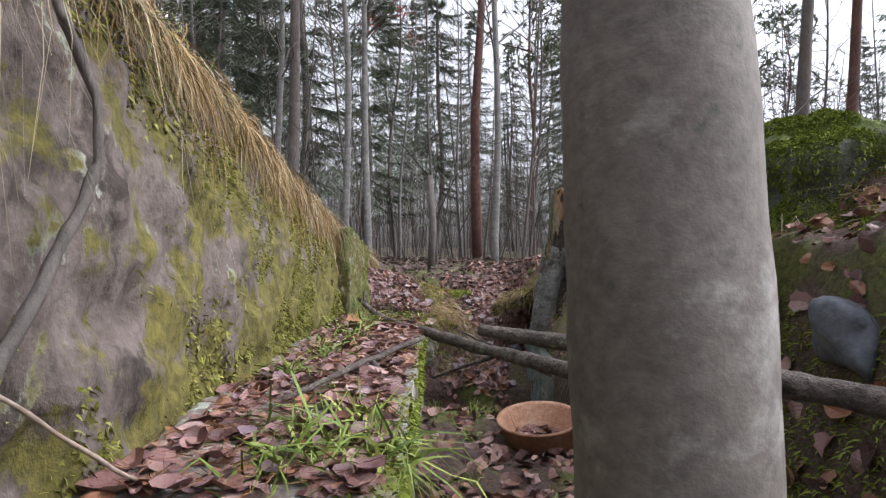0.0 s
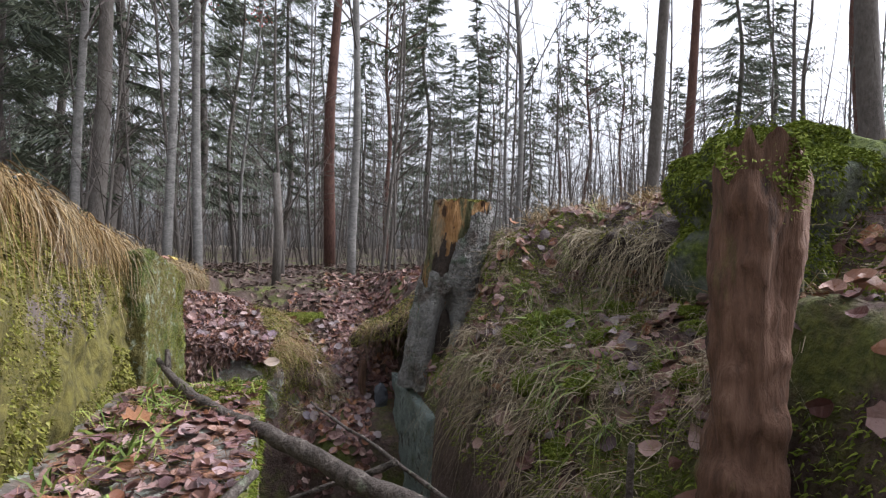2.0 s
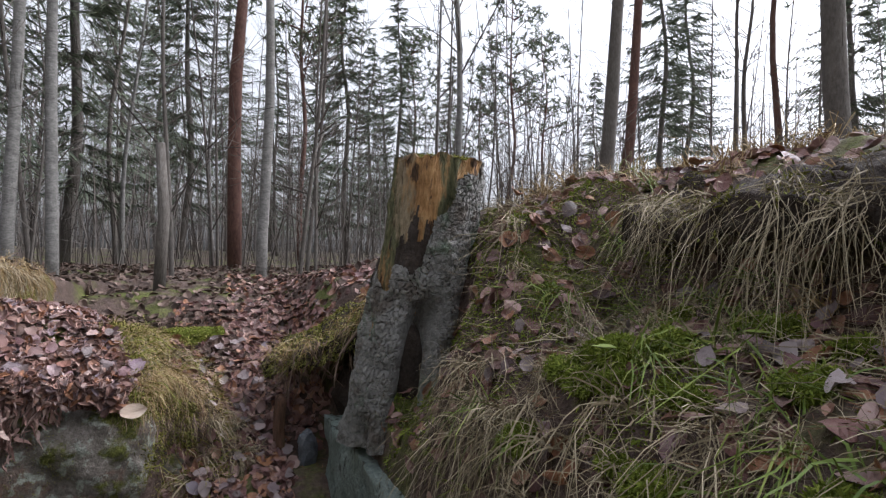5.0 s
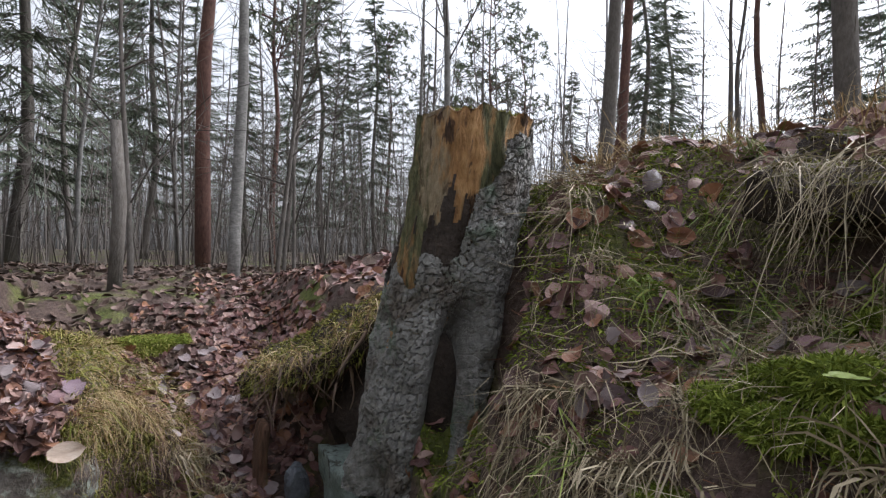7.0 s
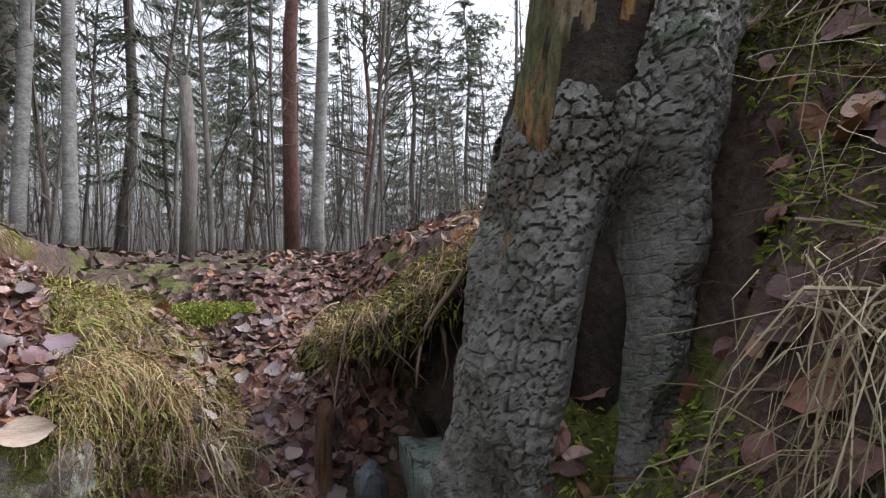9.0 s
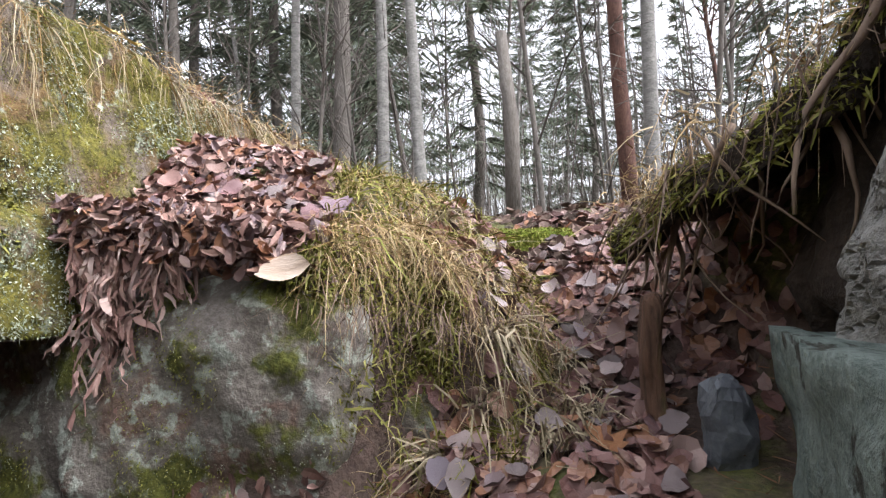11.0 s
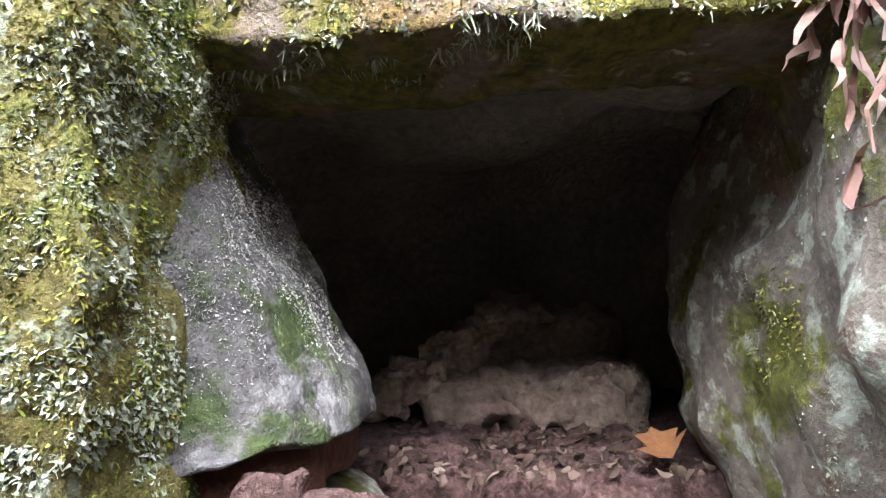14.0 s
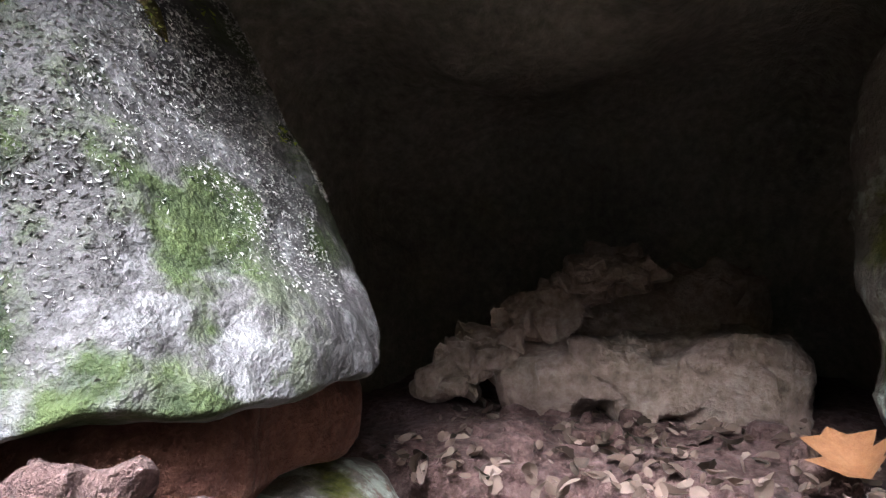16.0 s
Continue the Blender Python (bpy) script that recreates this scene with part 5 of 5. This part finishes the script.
p = p[(fbm(p, 2.6, 3, 60) + 0.5 * smooth(3.6, 4.0, p[:, 1]) > -0.06) & (np.hypot(p[:, 0] - 1.08, p[:, 1] - 4.47) > 0.12)]
u = normals_of(p[:, 0], p[:, 1])
v, f = blades(p, u + 0.6 * rng.normal(size=p.shape), rng.uniform(0.01, 0.028, len(p)), rng.uniform(0.004, 0.008, len(p)), np.full(len(p), 0.4), 2)
thing("moss", mesh("moss", v, f, m_bright_moss, False), "cushions of green moss on the bank", "moss", "stuff")
x, y = rng.uniform(-0.46, -0.1, 22000), rng.uniform(2.85, 3.42, 22000)
p = np.stack([x, y, 0.725 + 0 * x], 1)
p = p[fbm(p, 5, 3, 61) + smooth(3.0, 3.4, p[:, 1]) - 0.5 * smooth(-0.2, -0.4, p[:, 0]) > 0.1]
v, f = blades(p, np.array([0, 0, 1.0]) + 0.7 * rng.normal(size=p.shape), rng.uniform(0.008, 0.026, len(p)), rng.uniform(0.004, 0.008, len(p)), np.full(len(p), 0.4), 2)
thing("moss", mesh("moss", v, f, m_bright_moss, False), "green moss cushion at the end of the ledge", "moss", "stuff")
v, f = rock((0.1, 6.75, 0.54), (0.5, 0.22, 0.2), 3, 5, 0.03, (20, 12, 10), 160)
thing("stone", mesh("stone", v, f, m_moss), "low moss-covered stone beside the path", "stone", group="loose stones")
moss("moss", (v, f), 4000, lambda p, u: u[:, 2] > -0.2, m_yellow_moss, "yellow-green moss on the low stone", 0.012, 0.03)
top = np.array(S_HEAD) + np.stack([rng.uniform(-0.16, 0.16, 3000), rng.uniform(-0.16, 0.16, 3000), np.zeros(3000)], 1)
top = top[np.hypot(top[:, 0] - S_HEAD[0], top[:, 1] - S_HEAD[1]) < 0.155]
v, f = blades(top, np.array([0, 0, 1.0]) + 0.6 * rng.normal(size=top.shape), rng.uniform(0.01, 0.035, len(top)), np.full(len(top), 0.007), np.full(len(top), 0.4), 2)
thing("moss", mesh("moss", v, f, m_yellow_moss, False), "moss on the sawn top of the stump", "moss", "stuff")

a = rng.uniform(0, 2 * np.pi, 1600)
p = np.stack([1.02 + 0.085 * np.cos(a), 2.03 + 0.085 * np.sin(a), 1.5 + 0.07 * np.sin(a + 0.6) + rng.normal(0, 0.03, 1600)], 1)
v, f = blades(p, np.stack([np.cos(a), np.sin(a), 0.6 + 0 * a], 1) + 0.5 * rng.normal(size=p.shape), rng.uniform(0.006, 0.018, 1600), np.full(1600, 0.007), np.full(1600, 0.6), 2)
thing("moss", mesh("moss", v, f, m_bright_moss, False), "moss on the splintered top of the decayed stump", "moss", "stuff")

# ---- overhanging turf with roots beside the stump ----
LIP = np.array([(0.5, 5.8, 0.55), (0.66, 5.42, 0.66), (0.88, 5.25, 0.8), (1.0, 5.12, 0.92)])
BANK = np.array([(0.85, 6.1, 0), (1.2, 5.8, 0), (1.4, 5.5, 0), (1.45, 5.2, 0)])
BANK[:, 2] = ground_height(BANK[:, 0], BANK[:, 1]) - 0.03
EDGE = np.array([(1.52, 3.9, 1.36), (1.45, 3.55, 1.35), (1.46, 3.25, 1.33), (1.52, 2.95, 1.3)])
BEHIND = EDGE + [0.42, 0.05, 0]
BEHIND[:, 2] = ground_height(BEHIND[:, 0], BEHIND[:, 1]) - 0.03


def fold_turf(u, lips=LIP, banks=BANK):
    at_ = u[:, 1] * 3
    lip = np.stack([np.interp(at_, range(4), lips[:, k]) for k in range(3)], 1)
    bank = np.stack([np.interp(at_, range(4), banks[:, k]) for k in range(3)], 1)
    p = lip * u[:, 0:1] + bank * (1 - u[:, 0:1])
    p[:, 2] += (u[:, 2] - 0.5) * 0.09 - 0.05 * u[:, 0] ** 4
    p = shake(p, 3, 0.04, 2, 121)
    return shake(p, 9, 0.03, 3, 120)


# added backing of dark earth; its colour deepens the shade under the turf
v, f = rock((1.1, 5.34, 0.3), (0.4, 0.5, 0.9), 4, 5, 0.06, (16, 18, 24), 124)
thing("earth_bank", mesh("earth_bank", v, f, m_dark_soil), "dark earth backing added to deepen the shade under the overhanging turf", "earth", "structure")
edge_skin = box_skin(24, 50, 5, lambda u: fold_turf(u, EDGE, BEHIND))
thing("turf_edge", mesh("turf_edge", *edge_skin, m_dark_soil), "overhanging edge of turf along the top of the bank", "turf", "structure")
moss("moss", edge_skin, 6000, lambda p, u: (u[:, 2] > 0.1) * 1.0, m_yellow_moss, "moss on the overhanging edge of the bank", 0.015, 0.04, 0.006, cover=(4, -0.1))
s = rng.random(30)
c = np.stack([np.interp(s * 3, range(4), EDGE[:, k]) for k in range(3)], 1) + [0.04, 0, 0.02]
b = np.repeat(c, 18, 0) + rng.normal(0, 0.02, (30 * 18, 3))
w = np.repeat(np.array([-0.5, -0.15, 0.2]) + rng.normal(0, 0.45, (30, 3)), 18, 0) + 0.4 * rng.normal(size=b.shape)
grass("dry_grass", b, w, 0.08, 0.34, 0.0035, (0.8, 1.9), m_straw, "pale dry grass hanging from the turf edge in tufts", 5)
turf_skin = box_skin(24, 50, 5, fold_turf)
turf = thing("turf_overhang", mesh("turf_overhang", *turf_skin, m_dark_soil), "overhanging turf of earth and roots beside the stump", "turf", "structure")
moss("moss", turf_skin, 16000, lambda p, u: (u[:, 2] > -0.1) * 1.0, m_yellow_moss, "moss on the overhanging turf", 0.015, 0.05, 0.006, cover=(4, -0.4))
s = rng.random(80)
lip = np.stack([np.interp(s * 3, range(4), LIP[:, k]) for k in range(3)], 1) + rng.normal(0, 0.02, (80, 3))
grass("hanging_roots", lip, np.array([-0.25, -0.1, -0.7]) + 0.3 * rng.normal(size=lip.shape), 0.04, 0.2, 0.005, (0.1, 0.6), m_root, "thin roots and dead grass hanging from the turf")
b = lip[rng.integers(0, 80, 500)] + rng.normal(0, 0.03, (500, 3)) + [0.03, 0, 0.03]
grass("dry_grass", b, np.array([-0.4, -0.3, 0.4]) + 0.6 * rng.normal(size=b.shape), 0.04, 0.12, 0.004, (0.5, 1.4), m_tawny, "dry grass on the overhanging turf")
s = rng.random(260)
edge = np.stack([-0.3 + 0.62 * s, 5.3 + 0.3 * smooth(0.5, 1, s), 0.42 - 0.1 * s], 1) + rng.normal(0, 0.02, (260, 3))
grass("hanging_roots", edge, np.array([0.05, -0.3, -0.8]) + 0.25 * rng.normal(size=edge.shape), 0.03, 0.12, 0.003, (0.1, 0.5), m_root, "brown roots and withered stalks hanging under the mound")

for k in range(46):
    q = rng.random() * 3
    o = np.array([np.interp(q, range(4), LIP[:, i]) for i in range(3)]) + np.array([rng.uniform(-0.02, 0.16), rng.uniform(-0.02, 0.1), rng.uniform(-0.06, 0.02)])
    n = 7
    L = rng.uniform(0.08, 0.34)
    z = np.linspace(0, 1, n)
    path = o + np.stack([0.04 * L * np.cumsum(np.cumsum(rng.normal(size=n))), 0.04 * L * np.cumsum(np.cumsum(rng.normal(size=n))), -L * z], 1)
    r0 = rng.uniform(0.003, 0.009)
    part("root", mesh("root", *tube(path, np.linspace(r0, r0 * 0.3, n), 6, 0.2, 30, k), m_root), turf)

# ---- single things ----
v, f = rock((0.7, 5.48, 0.12), (0.08, 0.15, 0.22), 4, 6, 0.045, (5, 6, 7), 130)
thing("stone", mesh("stone", v, f, m_blue_stone, False), "dark blue-grey stone leaning in the hollow", "stone", group="loose stones")
v, f = rock((0.02, 5.56, 0.09), (0.2, 0.18, 0.16), 3, 6, 0.02, (12, 12, 10), 132)
thing("stone", mesh("stone", v, f, m_rock), "small brown stone with a moss cap", "stone", group="loose stones")
v, f = rock((1.14, 1.6, 0.88), (0.14, 0.22, 0.2), 3, 5, 0.05, (7, 7, 7), 134)
thing("stone", mesh("stone", v, f, m_blue_stone), "smooth grey stone set in the bank", "stone", group="loose stones")
v, f = rock((0.58, 5.62, 0.2), (0.05, 0.16, 0.34), 6, 6, 0.015, (6, 10, 16), 136)
thing("bark_slab", mesh("bark_slab", v, f, m_snag), "upright dark brown slab of rotten bark", "bark")
tv, tf = leaf_form(0.35, 0.25, 0.5)
bark = thing("bark_piece", mesh("bark_piece", tv * [0.11, 0.08, 0.13], tf, m_pale_wood), "pale curled piece of birch bark on the leaf heap", "bark")
bark.matrix_basis = pose(-0.12, 5.17, 0.46, 48, -6, 10)

# rusty basin standing in the trench
t = np.linspace(0, 2 * np.pi, 41)[:-1]
prof = ((0.0, 0.02), (0.13, 0.02), (0.15, 0.03), (0.19, 0.2), (0.21, 0.21), (0.214, 0.198), (0.2, 0.19), (0.158, 0.01), (0.13, 0.0), (0.0, 0.0))
bv = np.array([(r * math.cos(a), r * math.sin(a), z) for r, z in prof for a in t])
bz0 = float(ground_height(np.array([0.46]), np.array([2.66]))[0])
basin = thing("basin", mesh("basin", bv, quads(len(prof), 40, True), m_basin), "old rusty orange basin with a pale rim, full of leaves", "basin")
basin.matrix_basis = pose(0.46, 2.66, bz0 - 0.05, 6, -5, 0) @ Matrix.Scale(0.92, 4)
a, r = rng.uniform(0, 2 * np.pi, 40), np.sqrt(rng.random(40)) * 0.12
p = np.stack([0.46 + r * np.cos(a), 2.66 + r * np.sin(a), bz0 + 0.03 + 0 * r], 1)
litter_thing([(p, np.tile([0.0, 0, 1], (40, 1)))], 0.05, 0.09, "wet leaves lying in the basin", 0.4)


def stick(points, r0, r1, name, label, seed, mat=None):
    p = np.array(points, float)
    k = np.linspace(0, len(p) - 1, 8 * len(p))
    q = np.stack([np.interp(k, range(len(p)), p[:, i]) for i in range(3)], 1)
    q = q + 0.006 * np.stack([vnoise(q, 9, seed + i) for i in range(3)], 1)
    v, f = tube(q, np.linspace(r0, r1, len(q)), 8, 0.25, 25, seed)
    return thing(name, mesh(name, v, f, mat or m_log), label, "branch", group="fallen branches")


stick([(-0.46, 1.35, 0.73), (-0.3, 1.7, 0.76), (-0.22, 2.0, 0.75), (-0.08, 2.35, 0.76)], 0.008, 0.012, "branch", "broken grey branch lying on the ledge", 140)
stick([(-0.24, 1.92, 0.75), (-0.2, 1.86, 0.72)], 0.011, 0.007, "branch", "short broken twig on the ledge", 141)
stick([(0.08, 3.3, 0.66), (0.25, 2.85, 0.64), (0.44, 2.35, 0.6)], 0.004, 0.008, "branch", "thin bare branch leaning over the trench", 142)
stick([(-0.05, 2.75, 0.5), (0.3, 2.6, 0.66)], 0.006, 0.011, "branch", "thin dead branch across the trench", 143)
stick([(0.78, 2.2, 0.25), (0.8, 2.18, 0.82)], 0.011, 0.008, "branch", "upright pale broken stick", 144)
stick([(-0.46, 3.36, 0.8), (-0.47, 3.4, 0.87)], 0.014, 0.008, "branch", "forked stub of the fallen branch", 145)
stick([(-0.58, 0.62, 0.85), (-0.585, 0.77, 1.0), (-0.585, 0.85, 1.1), (-0.58, 0.9, 1.17), (-0.58, 0.95, 1.27), (-0.58, 0.95, 1.38), (-0.6, 0.89, 1.5), (-0.62, 0.86, 1.62)], 0.012, 0.007, "branch", "dark knotty bush stem against the wall", 146, m_trunk)
stick([(-0.49, 0.6, 0.98), (-0.515, 0.95, 0.74)], 0.003, 0.004, "branch", "thin pale dry stalk leaning on the wall", 148, m_pale_wood)
stick([(1.66, 3.0, 1.2), (1.62, 2.95, 1.5), (1.72, 2.9, 1.75), (1.95, 2.9, 1.95)], 0.008, 0.003, "branch", "thin dark bare shoot beside the moss boulder", 147, m_trunk)
SNAG = at(-2, 6.4)
sz = float(ground_height(np.array([SNAG[0]]), np.array([SNAG[1]]))[0])
v, f = tube([[SNAG[0], SNAG[1], sz - 0.1], [SNAG[0] + 0.02, SNAG[1], sz + 0.7], [SNAG[0] - 0.02, SNAG[1], sz + 1.35]], [0.055, 0.05, 0.04], 12, 0.25, 8, 150)
thing("broken_snag", mesh("broken_snag", v, f, m_trunk), "broken grey dead sapling trunk", "tree stump")

# single large leaves
leaf_meshes = [mesh("leaf", shake(tv, 3.5, 0.07, 2, 310 + k), tf, m_leaf_one, True) for k, (tv, tf) in enumerate(FORMS)]


pale_meshes = [mesh("leaf", shake(tv, 3.5, 0.07, 2, 330 + k), tf, m_pale_leaf, True) for k, (tv, tf) in enumerate(FORMS)]


def lay(name, p, up, size, k, parent, me=None):
    n = Vector(up).normalized()
    ex = n.cross(Vector((math.sin(k * 2.4), math.cos(k * 2.4), 0.13))).normalized()
    ey = n.cross(ex)
    m = Matrix.Translation(Vector(p) + n * 0.016) @ Matrix((ex, ey, n)).transposed().to_4x4() @ Matrix.Diagonal((size, size * (0.68 + 0.2 * ((k * 37) % 10) / 10), size, 1))
    ob = new(name, me or leaf_meshes[k % 5])
    ob.matrix_basis = m
    if parent:
        ob.parent = parent
    return ob


ledge = bpy.data.objects["stone_ledge"]
for k in range(250):
    lay("leaf", (rng.uniform(-0.58, -0.12), rng.uniform(0.95, 3.38), 0.706 + rng.uniform(0, 0.012)), (rng.normal(0, 0.17), rng.normal(0, 0.17), 1), rng.uniform(0.03, 0.07), k, ledge)
for k in range(64):
    x = np.array([rng.uniform(0.92, 1.65)])
    y = np.array([rng.uniform(2.5, 4.4)])
    u = normals_of(x, y)[0]
    ob = lay("fallen_leaf", (x[0], y[0], float(ground_height(x, y)[0]) + 0.02), u + rng.normal(0, 0.3, 3), rng.uniform(0.045, 0.08), k, None, pale_meshes[k % 5] if k % 4 else None)
    tagged(ob, "large curled grey-brown leaf lying on the bank", "leaf", "large fallen leaves")
for k in range(30):
    x, y = np.array([rng.uniform(-0.72, -0.12)]), np.array([rng.uniform(5.3, 5.6)])
    u = normals_of(x, y)[0]
    ob = lay("fallen_leaf", (x[0], y[0], float(ground_height(x, y)[0]) + 0.035), u + rng.normal(0, 0.3, 3), rng.uniform(0.05, 0.095), k, None, pale_meshes[k % 5] if k % 2 else None)
    tagged(ob, "large curled purplish leaf lying on the leaf heap", "leaf", "leaves on the heap")
for k in range(60):
    x, y = np.array([rng.uniform(0.12, 0.62)]), np.array([rng.uniform(4.9, 6.6)])
    ob = lay("fallen_leaf", (x[0], y[0], float(ground_height(x, y)[0]) + 0.02), normals_of(x, y)[0] + rng.normal(0, 0.25, 3), rng.uniform(0.05, 0.09), k, None, pale_meshes[k % 5])
    tagged(ob, "wet purple-grey leaf lying on the trench floor", "leaf", "leaves in the trench")
ORANGE = leaf_form(0.7, 0.5, 0.5, 0.3)
me_orange = mesh("orange_leaf", *ORANGE, m_orange_leaf)
for k, (x, y, z, sz) in enumerate(((-1.34, 5.18, -0.255, 0.12), (-0.45, 2.85, 0.74, 0.09), (1.38, 4.42, 1.44, 0.09), (0.45, 5.42, 0.06, 0.11))):
    tagged(lay("orange_leaf", (x, y, z), (0.3, -0.3, 1), sz, k, None, me_orange), "bright orange-brown curled oak leaf", "leaf", "orange leaves")


# cushions of moss on the bank
for k in range(34):
    x, y = rng.uniform(0.92, 1.5), rng.uniform(2.25, 3.7)
    z = float(ground_height(np.array([x]), np.array([y]))[0])
    r = rng.uniform(0.035, 0.075)
    v, f = rock((x, y, z), (2 * r, 2 * r, 1.3 * r), 2.3, 9, 0.02, (10, 10, 8), 500 + k)
    cushion = thing("moss_cushion", mesh("moss_cushion", v, f, m_moss), "rounded cushion of yellow-green moss on the bank", "moss", group="moss cushions")
    p, u = skin_points((v, f), 1500, lambda p_, u_: (u_[:, 2] > -0.3) * 1.0)
    v, f = blades(p - u * 0.002, u + 0.7 * rng.normal(size=p.shape), rng.uniform(0.008, 0.024, 1500), rng.uniform(0.004, 0.008, 1500), np.full(1500, 0.3), 1)
    tagged(part("fronds", mesh("fronds", v, f, m_bright_moss, False), cushion), kind="stuff")

# clover plants on the bank
for x, y, z in ((1.02, 3.39, 0.97), (1.13, 4.12, 1.07), (1.3, 3.2, 1.02)):
    clover = thing("clover", None, "small green three-leaved clover on the bank", "plant", group="clovers")
    z = max(z, float(ground_height(np.array([x]), np.array([y]))[0]) + 0.03)
    tv, tf = leaf_form(0.3, 0.3, 0.0)
    me = mesh("leaf", (tv + [0.5, 0, 0]) * [0.034, 0.036, 0.03], tf, m_grass)
    for k in range(3):
        ob = part("leaf", me, clover)
        ob.matrix_basis = pose(x, y, z, 0, -8, 120 * k + 40 * x)
    part("stalk", mesh("stalk", *tube([[x, y, z - 0.09], [x + 0.005, y, z - 0.04], [x, y, z]], [0.0015, 0.0013, 0.001], 5), m_grass), clover)

tv, tf = leaf_form(0.4, 0.3, 0.3)
me_yellow = mesh("yellow_leaf", tv, tf, m_yellow_leaf)
for k, (x, y) in enumerate(((-0.85, 5.5), (-0.84, 5.42), (-0.72, 1.5))):
    z = float(crest(np.array([y]))[0]) + 0.03
    tagged(lay("yellow_leaf", (x, y, z), (0.6, 0, 1), 0.07, k, None, me_yellow), "yellow fallen leaf on the crest of the wall", "leaf", "yellow leaves")
